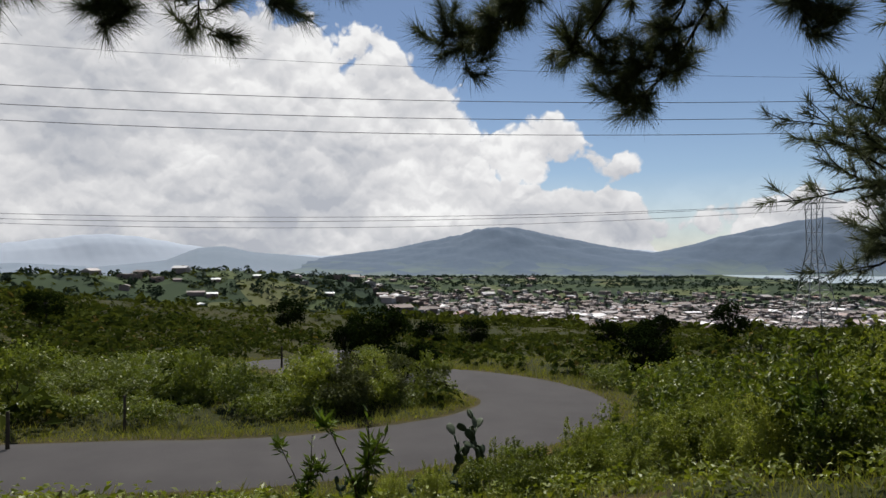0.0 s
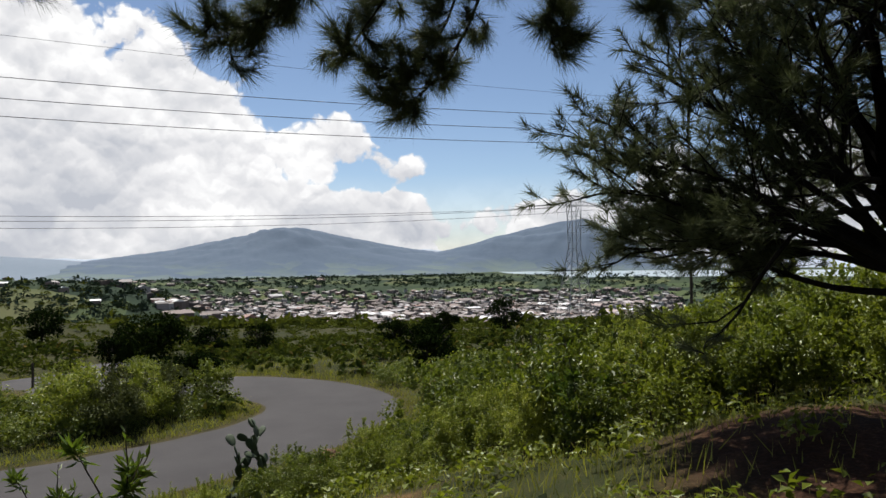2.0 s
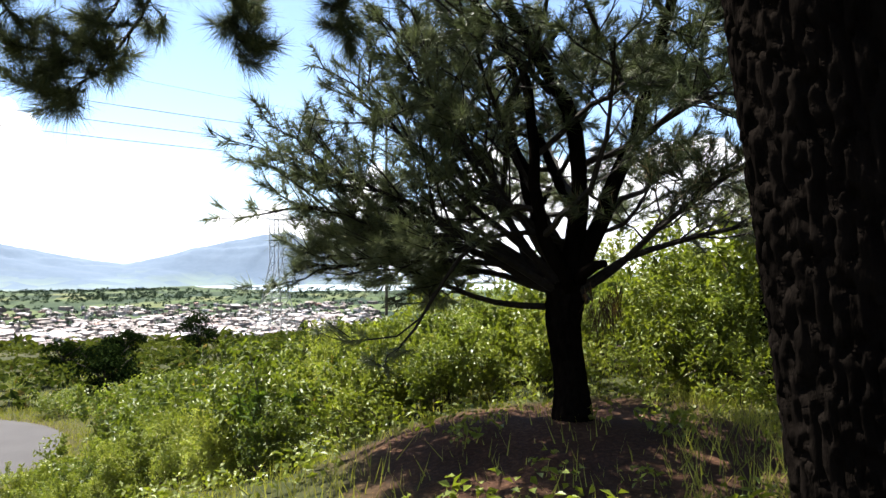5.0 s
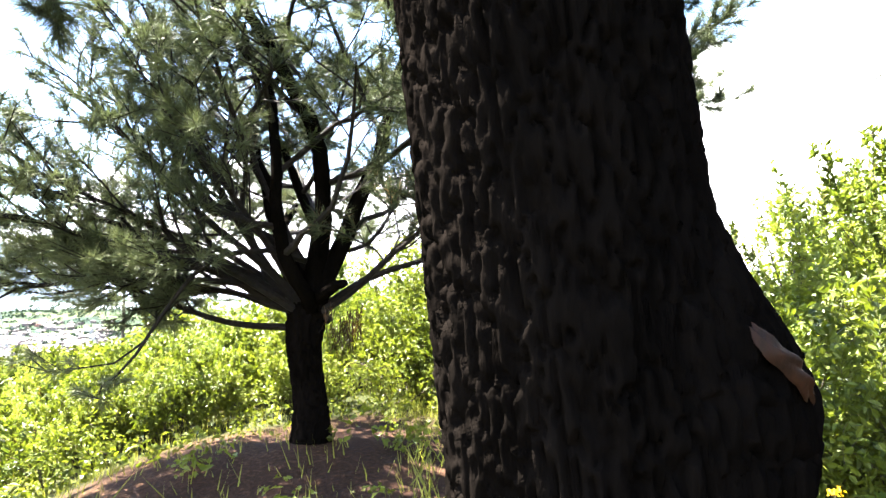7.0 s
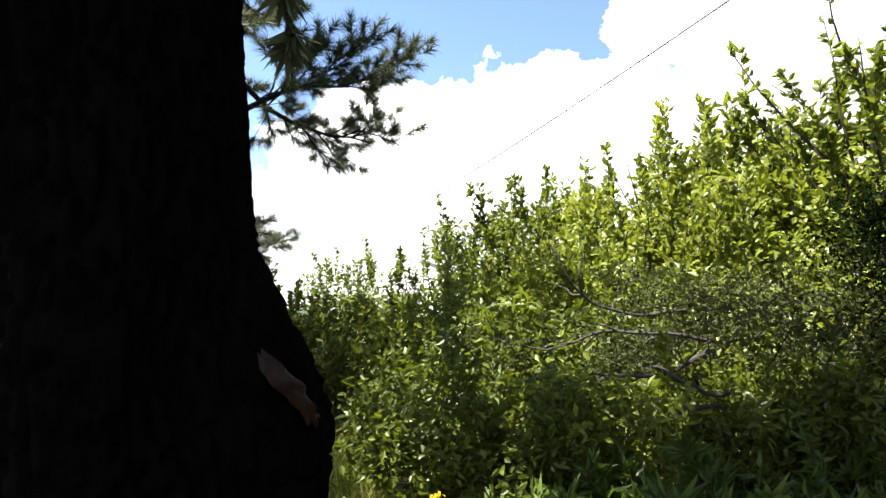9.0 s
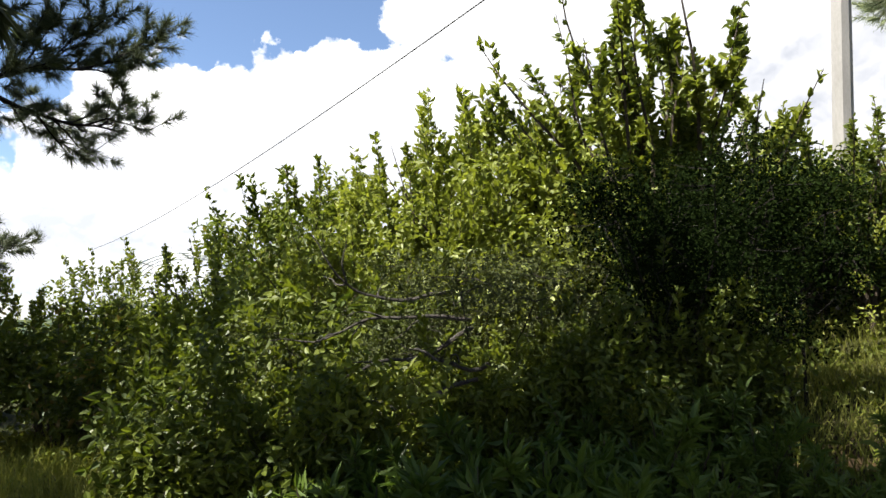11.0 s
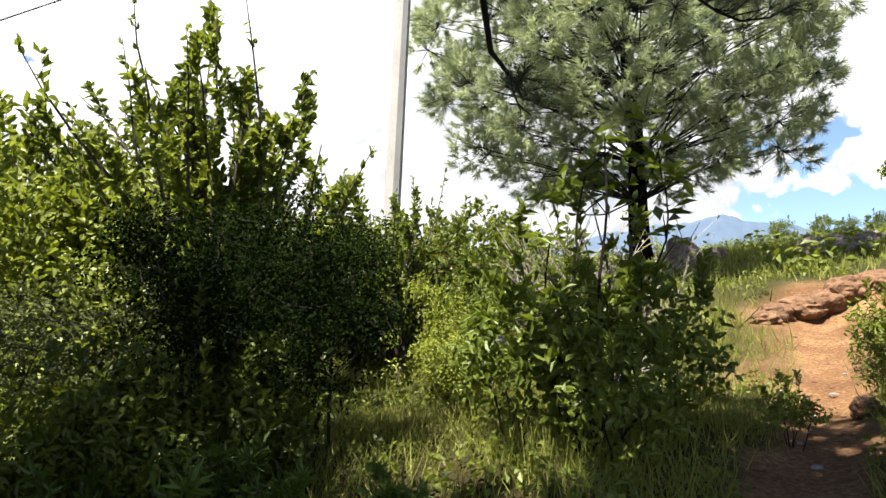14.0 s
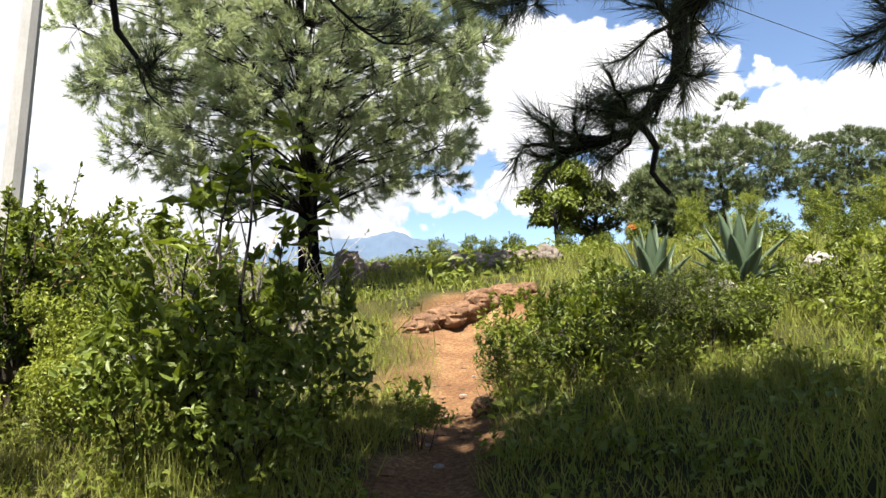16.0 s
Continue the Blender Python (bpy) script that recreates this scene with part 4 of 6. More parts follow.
spray([(2.0, 4.4, 4.4), (3.0, 4.4, 3.9), (3.2, 4.3, 3.4)], 0.014, 0.006, 4, rng, lo=0.6, reach=0.3)
spray([top, (0.2, 2.2, 5.4), (-1.4, 3.8, 4.6), (-2.0, 4.4, 4.2)], 0.06, 0.02, 4, rng, lo=0.8)
for tip in ((-1.75, 4.85, 3.25), (-2.25, 4.5, 3.1), (-2.95, 4.3, 3.1), (-0.9, 5.0, 3.7), (-1.3, 5.2, 3.55)):
    spray([(-1.5, 4.0, 4.5), ((tip[0] - 1.5) / 2, 4.5, 4.2), tip], 0.012, 0.006, 4, rng, lo=0.6, reach=0.3)
# the low bough over the path, and small ones round it
spray([top, (0.2, -2.4, 4.7), (-1.0, -4.0, 3.85), (-0.55, -4.5, 3.62), (-0.05, -4.7, 3.45), (0.0, -4.72, 3.1), (0.25, -4.72, 2.82), (0.62, -4.75, 2.76)], 0.075, 0.022, 13, rng, 62, 0.22, 0.004, lo=0.42, reach=0.5, rows=3)
spray([(0.2, -4.7, 2.85), (0.13, -4.7, 2.72), (0.16, -4.72, 2.6), (0.08, -4.72, 2.48)], 0.02, 0.012, 0, rng, needles=1)
spray([(-0.9, -4.0, 3.85), (-1.3, -4.6, 3.5), (-1.2, -5.0, 3.3)], 0.02, 0.007, 8, rng, 60, 0.22, 0.004, lo=0.3, reach=0.45, rows=3)
spray([(-0.5, -4.5, 3.6), (0.5, -4.9, 3.75), (1.0, -5.1, 3.85)], 0.018, 0.007, 5, rng, 60, 0.22, 0.004, lo=0.4, reach=0.45, rows=3)
spray([top, (2.4, -2.4, 4.8), (3.2, -4.3, 4.3), (3.25, -4.5, 3.75), (3.1, -4.6, 3.5)], 0.05, 0.012, 3, rng, 40, 0.22, 0.004, lo=0.92, reach=0.3, rows=1)
spray([(2.4, -2.4, 4.8), (2.2, -4.8, 4.2), (1.9, -5.6, 3.95), (1.6, -5.8, 4.05)], 0.02, 0.007, 4, rng, 36, 0.22, 0.004, lo=0.7, reach=0.3, rows=1)
# the crown overhead, out of view, its limb lengths set by the shadow wanted
for k in range(36):
    a = k * 2.4 + 0.4
    z = 4.7 + 4.2 * k / 36
    if math.sin(a) > 0.8:
        continue
    if math.cos(a) > 0.1 and math.sin(a) < -0.28:
        short = 0.52
    else:
        short = (1.0 if -0.28 < math.sin(a) < 0.15 and z < 6.3 else 0.5) if math.cos(a) > 0.35 else 1.0
    pine_limb(pine, trunk_at(z), (math.cos(a), math.sin(a), 0.25), (5.2 - 2.6 * k / 36) * short, 0.06, rng, lift=0.45, side=13, twigs=6, needles=22, nlen=0.28, nwid=0.075)

# unseen limbs added to the south-west to shade the foreground of the path
for k in range(14):
    a = radians(-168 + 66 * ((k * 0.618) % 1.0))
    pine_limb(pine, trunk_at(5.9 + 2.6 * k / 14), (math.cos(a), math.sin(a), 0.32), 6.0 - 1.2 * k / 14, 0.06, rng, lift=0.4, side=14, twigs=7, needles=22, nlen=0.28, nwid=0.075)

# unseen limbs added to the east to shade the thicket
for k in range(6):
    a = radians(-14 + 4.5 * k)
    pine_limb(pine, trunk_at(5.8 + 0.2 * k), (math.cos(a), math.sin(a), 0.34), 4.3, 0.06, rng, lift=0.4, side=14, twigs=7, needles=22, nlen=0.28, nwid=0.075)

# ---- the forked pine on the bank ----


def framed_limbs(rows, left, deep):
    for l, u_, d_, length, r in rows:
        yield np.array([left[0] * l + deep[0] * d_, left[1] * l + deep[1] * d_, u_]), length, r


FORK = (5.82, 4.25)
fz = h(*FORK)
rng = np.random.default_rng(21)
pine2 = thing("pine_tree", "spreading forked pine with dark trunk on bare reddish soil", "tree", group="pines")
stem = [(FORK[0] + 0.012 * k * math.sin(k), FORK[1] + 0.012 * k, fz - 0.15 + 1.5 * k / 7) for k in range(8)]
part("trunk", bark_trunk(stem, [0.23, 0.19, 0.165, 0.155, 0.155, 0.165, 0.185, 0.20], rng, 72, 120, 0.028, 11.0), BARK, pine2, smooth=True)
crotch = np.array([FORK[0], FORK[1], fz + 1.15])
# leaders out of the fork: how far to the left, up and back, length, radius; then the limbs straight from the fork
LEADERS = [(0.10, 1.0, 0.15, 4.3, 0.092), (-0.34, 1.0, 0.0, 4.6, 0.105), (-0.7, 0.9, -0.1, 4.0, 0.10), (0.15, 0.85, 0.75, 3.8, 0.075), (-0.15, 0.95, -0.5, 3.6, 0.07), (-0.5, 0.8, 0.7, 3.6, 0.07)]
FORK_BOUGHS = [(1.0, 0.14, -0.2, 2.37, 0.042), (1.0, 0.18, 0.3, 2.64, 0.042), (1.0, 0.30, 0.05, 2.91, 0.060), (0.95, 0.30, -0.45, 2.55, 0.045), (0.9, 0.36, 0.55, 2.82, 0.045), (1.0, 0.46, 0.2, 3.09, 0.055),
               (1.0, 0.52, -0.2, 2.91, 0.050), (0.95, 0.66, 0.05, 3.19, 0.060), (0.85, 0.62, -0.5, 2.73, 0.045), (0.85, 0.7, 0.5, 3.09, 0.050), (0.9, 0.85, 0.2, 3.19, 0.050), (0.8, 0.95, -0.15, 3.09, 0.050), (0.6, 1.0, 0.3, 3.28, 0.050),
               (-0.8, 0.75, -0.4, 2.18, 0.045), (-0.9, 0.55, 0.3, 2.55, 0.045)]
LEFT, DEEP = np.array([-0.59, 0.81, 0]), np.array([0.81, 0.59, 0])
for way, length, r in framed_limbs(FORK_BOUGHS, LEFT, DEEP):
    start = crotch + rng.normal(size=3) * (0.06, 0.06, 0.08) + np.array([0, 0, 0.08])
    pine_limb(pine2, start, way, length, r, rng, lift=0.06, side=16, twigs=5, needles=46, nlen=0.17, nwid=0.008, bare_to=0.36, crook=0.10)
for n_, (way, length, r) in enumerate(framed_limbs(LEADERS, LEFT, DEEP)):
    path = limb_path(crotch + (0, 0, 0.05), way, length, rng, 14, 0.0, 0.4, 0.19)
    sp = Soup()
    tube(sp, path, np.linspace(r, 0.03, 15) + r * 0.25 * np.exp(-np.arange(15) / 1.5), 10)
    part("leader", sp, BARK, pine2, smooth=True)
    for k in range(6):
        s_ = 0.2 + 0.78 * (k + rng.random() * 0.7) / 6
        i = min(13, int(s_ * 14))
        go = unit(path[i + 1] - path[i])
        turn_ = k * 2.4 + n_
        out = LEFT * math.cos(turn_) + DEEP * math.sin(turn_)
        long_ = (2.5 - 1.4 * s_) * (1.25 if math.cos(turn_) > 0 else 0.95)
        pine_limb(pine2, path[i], out + go * 0.35 + (0, 0, 0.1), long_ * rng.uniform(0.85, 1.15), 0.042 - 0.018 * s_, rng, lift=0.3, side=8, twigs=4, needles=46, nlen=0.17, nwid=0.008, bare_to=0.38)
st = Soup()
tube(st, [crotch + (0.0, 0.0, 0.2), crotch + (-0.2, -0.42, 0.36), crotch + (-0.25, -0.56, 0.38)], [0.07, 0.05, 0.035], 8)
part("branch_stub", st, BARK, pine2, "short broken branch stub")
hang = Soup()
for k in range(14):
    p = crotch + np.array([rng.normal(-0.06, 0.1), rng.normal(-0.42, 0.12), rng.uniform(-0.12, 0.18)])
    blades(hang, np.repeat(p[None], 14, 0) + rng.normal(size=(14, 3)) * 0.03, p + rng.normal(size=(14, 3)) * 0.06 + (0, 0, -0.22), 0.008, rng)
part("dry_needles", hang, leafy("dry_needle", (0.020, 0.010, 0.005), (0.05, 0.025, 0.011)), pine2, "hanging bunch of dry brown needles")

# ---- other pines ----


def crowned_pine(label, x, y, trunk_h, top, radius, seed, limbs=24, r=0.2, toward=None, needles=50, nlen=0.18, nwid=0.012, side=10, twigs=5, lean=(0, 0), low=0.0):
    rng = np.random.default_rng(seed)
    ob = thing("pine_tree", label, "tree", group="pines")
    z0 = h(x, y)
    line = [(x + lean[0] * k / 9, y + lean[1] * k / 9, z0 - 0.2 + (top * 0.95) * k / 9) for k in range(10)]
    tr = Soup()
    tube(tr, line, np.linspace(r, r * 0.2, 10) + np.array([r * 0.3] + [0] * 9), 12)
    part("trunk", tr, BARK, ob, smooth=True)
    for k in range(limbs):
        s = (k + 0.5) / limbs
        a = k * 2.39996 + seed
        z = trunk_h + (top - trunk_h) * s
        ll = radius * (1.0 - 0.75 * s ** 1.6) * rng.uniform(0.85, 1.1)
        way = np.array([math.cos(a), math.sin(a), 0.15 + 0.5 * s - low])
        if toward and (way[0] * toward[0] + way[1] * toward[1]) < -0.2:
            ll *= 0.6
        f = z / top
        pine_limb(ob, (x + lean[0] * f, y + lean[1] * f, z0 + z), way, ll, r * 0.35, rng, lift=0.5, side=side, twigs=twigs, needles=needles, nlen=nlen, nwid=nwid, bare_to=0.35, fine=1.3)
    return ob


crowned_pine("pine behind the shrubs with sparse upswept boughs", 9.2, 3.7, 3.1, 8.2, 3.3, 31, 15, 0.16, (-0.1, -1), 85, 0.19, 0.010, 15, 6, low=0.22)


def puffed_pine(label, x, y, trunk_h, top, radius, seed, puffs, size, needles, nlen, nwid, r, lean=(0, 0), tufts=8, tint=None):
    """A full-crowned pine: rounded puffs of needles at the ends of its boughs."""
    rng = np.random.default_rng(seed)
    ob = thing("pine_tree", label, "tree", group="pines")
    z0 = h(x, y)
    tr = Soup()
    line = np.array([(x + lean[0] * k / 9 + 0.06 * math.sin(k * 1.3), y + lean[1] * k / 9, z0 - 0.2 + top * 0.9 * k / 9) for k in range(10)])
    tube(tr, line, np.linspace(r, r * 0.2, 10) + np.array([r * 0.3] + [0] * 9), 12)
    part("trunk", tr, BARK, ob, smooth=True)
    mid, half = (trunk_h + top) / 2, (top - trunk_h) / 2
    for k in range(puffs):
        up = 1 - 2 * (k + 0.5) / puffs
        a = k * 2.39996 + seed
        ring = math.sqrt(1 - up * up) ** 0.7
        out = rng.uniform(0.78, 1.02) if k % 5 else rng.uniform(0.35, 0.65)
        c = np.array([x + lean[0] * 0.7 + math.cos(a) * ring * radius * out, y + lean[1] * 0.7 + math.sin(a) * ring * radius * out, z0 + mid + up * half * out + rng.normal() * 0.15])
        root = line[min(8, max(2, int(9 * (c[2] - z0 - 0.10 * radius * out * ring) / (top * 0.9))))]
        wood, green = Soup(), Soup()
        bend = (root + c) / 2 + (0, 0, 0.04 * np.hypot(*(c - root)[:2])) + rng.normal(size=3) * 0.15
        p = spline([root, bend, c], 0.5)
        tube(wood, p, np.linspace(r * 0.10, 0.010, len(p)), 5)
        s_ = size * rng.uniform(0.8, 1.35) * (1.25 if up < -0.2 else 1.0)
        for q in range(tufts):
            o = unit(rng.normal(size=3) + (0, 0, 0.35) + 0.5 * unit(c - (x, y, z0 + mid)))
            e = c + o * s_ * (1.0, 1.0, 0.7) * rng.uniform(0.7, 1.0)
            tube(wood, [c, e], [0.008, 0.005], 3, False)
            tuft(green, e, o + (0, 0, 0.45), rng, needles, nlen, nwid, 0.25)
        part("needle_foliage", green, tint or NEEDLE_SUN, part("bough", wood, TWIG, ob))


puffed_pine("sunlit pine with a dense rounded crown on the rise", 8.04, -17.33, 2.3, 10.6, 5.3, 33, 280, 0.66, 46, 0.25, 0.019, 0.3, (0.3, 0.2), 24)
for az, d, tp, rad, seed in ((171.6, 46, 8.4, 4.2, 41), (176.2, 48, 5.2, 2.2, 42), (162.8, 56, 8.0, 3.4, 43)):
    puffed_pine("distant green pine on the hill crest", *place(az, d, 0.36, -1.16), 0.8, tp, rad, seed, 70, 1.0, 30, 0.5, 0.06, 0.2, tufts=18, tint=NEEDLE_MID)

S0 = (0.36, -1.16)
# ---- shrubs near the camera ----
BROAD = [bush_meshes(100 + k, 3.2, 2.6, 36, 110, 0.115, 0.52, 0.85, 16, 0.05) for k in range(3)]
SHOOT = [shrub_meshes(110 + k, 4.4, 1.2, 12, 5, 46, 0.12, 0.5, 0.92, 0.3) for k in range(2)]
WILLOW = [bush_meshes(120 + k, 2.3, 2.3, 30, 76, 0.14, 0.46, 0.85, 4, 0.03) for k in range(3)]
FEATHER = [bush_meshes(130 + k, 2.4, 3.4, 34, 210, 0.05, 0.5, 0.30, 0, 0.17, 0.009, root=0.5) for k in range(2)]
FEATHER_DARK = [bush_meshes(135 + k, 2.9, 2.6, 44, 230, 0.05, 0.5, 0.6, 0, 0.08, 0.009, root=0.5) for k in range(2)]
BIGLEAF = [bush_meshes(140 + k, 1.9, 1.7, 22, 38, 0.145, 0.46, 0.9, 6, 0.10, 0.012, root=0.3) for k in range(2)]
DRY = [shrub_meshes(150, 1.9, 1.3, 13, 14, 4, 0.05, 0.5, 0.5, 0.5)]
WAND = [shrub_meshes(115 + k, 3.8, 1.0, 9, 4, 46, 0.095, 0.5, 0.93, 0.4) for k in range(3)]
STALK = [shrub_meshes(180 + k, 1.5, 0.25, 4, 3, 34, 0.15, 0.2, 0.95, 0.1) for k in range(2)]
SAPLING = [shrub_meshes(190, 2.7, 0.8, 5, 4, 16, 0.15, 0.42, 0.8, 0.7, 2.0)]
WEED = [bush_meshes(160 + k, 1.0, 1.2, 22, 36, 0.09, 0.36, 0.9, 8, 0.0) for k in range(3)]
HERB = [shrub_meshes(170 + k, 0.75, 0.4, 14, 3, 26, 0.13, 0.24, 0.75, 0.15) for k in range(2)]
LABELS = {"wand": "slender upright leafy shrub rising out of the thicket", "lime": "yellow-green broad-leaved shrub in full sunlight", "broad": "tall green broad-leaved shrub among the hillside scrub", "shoot": "tall upright shrub with leafy shoots against the sky",
          "willow": "yellow-green narrow-leaved bush in sunlight", "feather": "spreading thorny bush with fine feathery leaves",
          "dark": "dense feathery bush, its darkness put into the leaf colour", "big": "low large-leaved shrub beside the red path", "dry": "bare grey twiggy shrub with few leaves",
          "stalk": "tall slender weed with drooping narrow leaves", "sapling": "thin sapling with a few broad leaves at the top",
          "weed": "leafy weed clump in the grass", "herb": "bright green lance-leaved herb in front of the bushes"}
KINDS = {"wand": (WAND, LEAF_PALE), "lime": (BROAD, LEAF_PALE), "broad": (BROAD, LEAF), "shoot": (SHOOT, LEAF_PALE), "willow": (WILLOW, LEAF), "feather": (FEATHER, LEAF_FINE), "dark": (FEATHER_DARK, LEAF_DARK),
         "big": (BIGLEAF, LEAF_DEEP), "stalk": (STALK, LEAF_HERB), "sapling": (SAPLING, LEAF), "dry": (DRY, LEAF_PALE), "weed": (WEED, LEAF), "herb": (HERB, LEAF_HERB)}
rng = np.random.default_rng(61)


def thorn_boughs(ob, n, start, way, length, rng):
    """Long crooked bare boughs reaching out of a thorny bush."""
    for k in range(n):
        sp = Soup()
        p = limb_path(np.array(start) + rng.normal(size=3) * 0.12, np.array(way) + rng.normal(size=3) * 0.22, length * rng.uniform(0.6, 1.1), rng, 14, 0.0, 0.0, 0.17)
        tube(sp, p, np.linspace(0.020, 0.005, 15), 6)
        for q in range(4):
            i = int(rng.integers(3, 11))
            tube(sp, limb_path(p[i], side_of(unit(p[i] - p[i - 1]), rng, 0.8), 0.45 * rng.uniform(0.5, 1.2), rng, 5, 0, 0.2, 0.25), np.linspace(0.010, 0.003, 6), 4, False)
        part("bare_bough", sp, BOUGH_GREY, ob, "crooked grey bare bough")


def grow(kind, x, y, size=1.0, sink=0.0):
    meshes, green = KINDS[kind]
    return shrub("herb" if kind == "herb" else "weed" if kind == "weed" else "shrub", LABELS[kind], meshes[int(rng.integers(len(meshes)))], green, (x, y, h(x, y) - sink), rng.uniform(0, 360), size,
          DEAD if kind == "dry" else TWIG if kind in ("dark", "big", "feather") else None, {"herb": "lance-leaved herbs", "weed": "weeds in the grass"}.get(kind, "hillside shrubs"))


# the thicket east of the path: azimuth, distance, size
for az, d, s in ((-79, 14, 0.75), (-83, 13, 0.8), (-88, 14, 0.95), (-92, 12, 1.1), (-96, 11.5, 1.1), (-100, 11, 1.1), (-104, 10, 1.12), (-109, 9.5, 1.15), (-113, 9.5, 1.2),
                 (-90, 9, 0.75), (-98, 8.5, 0.8), (-106, 8, 0.85), (-114, 8, 0.95), (-75, 11, 0.6), (-70, 13, 0.7)):
    grow("lime" if int(d * 2) % 3 else "broad", *place(az, d), s)
for az, d, s in ((-123.6, 8.0, 1.05), (-122.0, 8.4, 1.05), (-120, 8.6, 0.85)):
    grow("shoot", *place(az, d), s)
for az, d, s in ((-121.3, 8.0, 1.22), (-122.6, 8.2, 1.32), (-123.4, 7.9, 1.2), (-120.4, 8.1, 1.1), (-88, 10.5, 0.72), (-92, 9.8, 0.74), (-95.5, 9.4, 0.8), (-98, 9.8, 0.86), (-101, 9.2, 0.86), (-103.5, 9.0, 0.92), (-106, 8.8, 0.98), (-108, 9.2, 1.0), (-110.5, 8.8, 0.95), (-113, 8.6, 0.98), (-115.5, 8.8, 1.0), (-117, 8.4, 0.9), (-133, 9.4, 0.8), (-136, 9.2, 0.76), (-129.5, 9.0, 0.85), (-84, 11.5, 0.7), (-139, 10.5, 0.7)):
    grow("wand", *place(az, d), s)
for az, d, s in ((-99, 6.9, 0.8), (-107, 6.8, 0.9), (-114, 7.2, 0.8)):
    grow("feather", *place(az, d), s)
thorny = thing("shrub", "sprawling thorny shrub of crooked grey boughs in the thicket", "shrub", group="hillside shrubs")
thorn_boughs(thorny, 3, (5.9, -2.0, 1.5), (-0.1, 1.0, 0.0), 1.9, rng)
thorn_boughs(thorny, 2, (5.7, -2.1, 1.2), (-0.1, 1.0, -0.05), 1.7, rng)
for q in range(3):
    sp = Soup()
    foot = (5.9 + 0.05 * q, -1.95 - 0.08 * q, h(5.9, -2.0) - 0.1)
    tube(sp, limb_path(foot, (0, 0.1 * (q - 1), 1), 1.35 - foot[2], rng, 6, 0, 0, 0.06), np.linspace(0.018, 0.01, 7), 6)
    part("stem", sp, TWIG, thorny)
for az, d, s in ((-88, 7.2, 0.7), (-93, 6.6, 0.75), (-97, 7.4, 0.8), (-103, 7.6, 0.85), (-84, 8.5, 0.75), (-80, 9, 0.7), (-76, 10, 0.75)):
    grow("willow", *place(az, d), s)
# the pine's shade on these bushes is painted as dark leaves
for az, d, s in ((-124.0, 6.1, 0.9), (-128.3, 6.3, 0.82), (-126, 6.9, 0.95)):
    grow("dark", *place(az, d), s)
for az, d, s in ((-136, 10, 0.9), (-139.5, 9.5, 0.75), (-142, 11.5, 0.85), (-146, 12, 0.7), (-138, 13, 1.0), (-133, 11, 1.0), (-129, 12, 1.1), (-144, 15, 1.0), (-149, 14, 0.6)):
    grow("willow", *place(az, d), s)
for x, y, s in ((3.2, -5.6, 0.75), (2.75, -5.3, 0.52), (3.9, -5.6, 0.66), (2.9, -6.2, 0.7)):
    grow("big", x, y, s)
for x, y, s in ((4.9, -8.2, 1.0), (4.2, -8.8, 0.85), (5.5, -9.0, 0.9)):
    grow("dry", x, y, s)
grow("big", 2.0, -6.6, 0.28)
grow("dry", 3.7, -6.7, 1.2)
for az, d, s in ((-177, 8.6, 0.3), (179, 8.4, 0.22), (-174.5, 9.0, 0.3), (-179, 7.6, 0.3), (171, 8.0, 0.22)):
    grow("willow", *place(az, d, *S0), s)
for az, d, s in ((-177.5, 7.2, 0.42), (-179.5, 7.8, 0.5), (178.5, 7.4, 0.42), (176.5, 7.8, 0.36), (174, 7.4, 0.4), (171.5, 7.8, 0.36)):
    grow("feather" if az > 0 and d < 7.7 else "willow", *place(az, d, *S0), s)
for az, d, s in ((-179, 6.6, 0.85), (-176, 7.0, 0.85), (178, 7.2, 0.8), (174, 7.4, 0.8), (-173.5, 7.6, 0.85), (-178, 8.4, 0.8), (172, 8.4, 0.45), (176, 8.2, 0.45), (168, 9.5, 0.6), (164, 9.0, 0.9), (161, 8.2, 1.0), (-171.5, 8.6, 0.8), (-170.5, 7.2, 0.6)):
    grow("weed", *place(az, d, 0.36, -1.16), s * 1.0)
for az, d, s in ((-97, 3.6, 0.9), (-101, 3.3, 0.8), (-105, 3.5, 1.0), (-109, 3.2, 0.85), (-113, 3.5, 0.9), (-117, 3.8, 0.8), (-93, 4.2, 0.8), (-99, 4.4, 0.9), (-107, 4.3, 1.0), (-64, 4.1, 0.4), (-66, 4.3, 0.35), (-121, 4.4, 0.8), (-103, 3.9, 0.85), (-111, 3.9, 0.9), (-115, 4.3, 0.75), (-119, 3.4, 0.6), (-124, 4.0, 0.6), (-128, 4.6, 0.6), (-132, 4.2, 0.5), (-95, 4.8, 0.7), (-90, 4.4, 0.7), (-137, 4.8, 0.5), (-126, 5.2, 0.7), (-116, 5.2, 0.8), (-122, 5.3, 0.7)):
    grow("herb", *place(az, d), s * 1.25)
for _ in range(30):
    grow("weed" if rng.random() < 0.6 else "willow", *place(rng.uniform(-126, -84), rng.uniform(5.0, 6.6)), rng.uniform(0.38, 0.62))
# the bank under the forked pine
bank_kinds = ("willow", "lime", "willow", "broad")
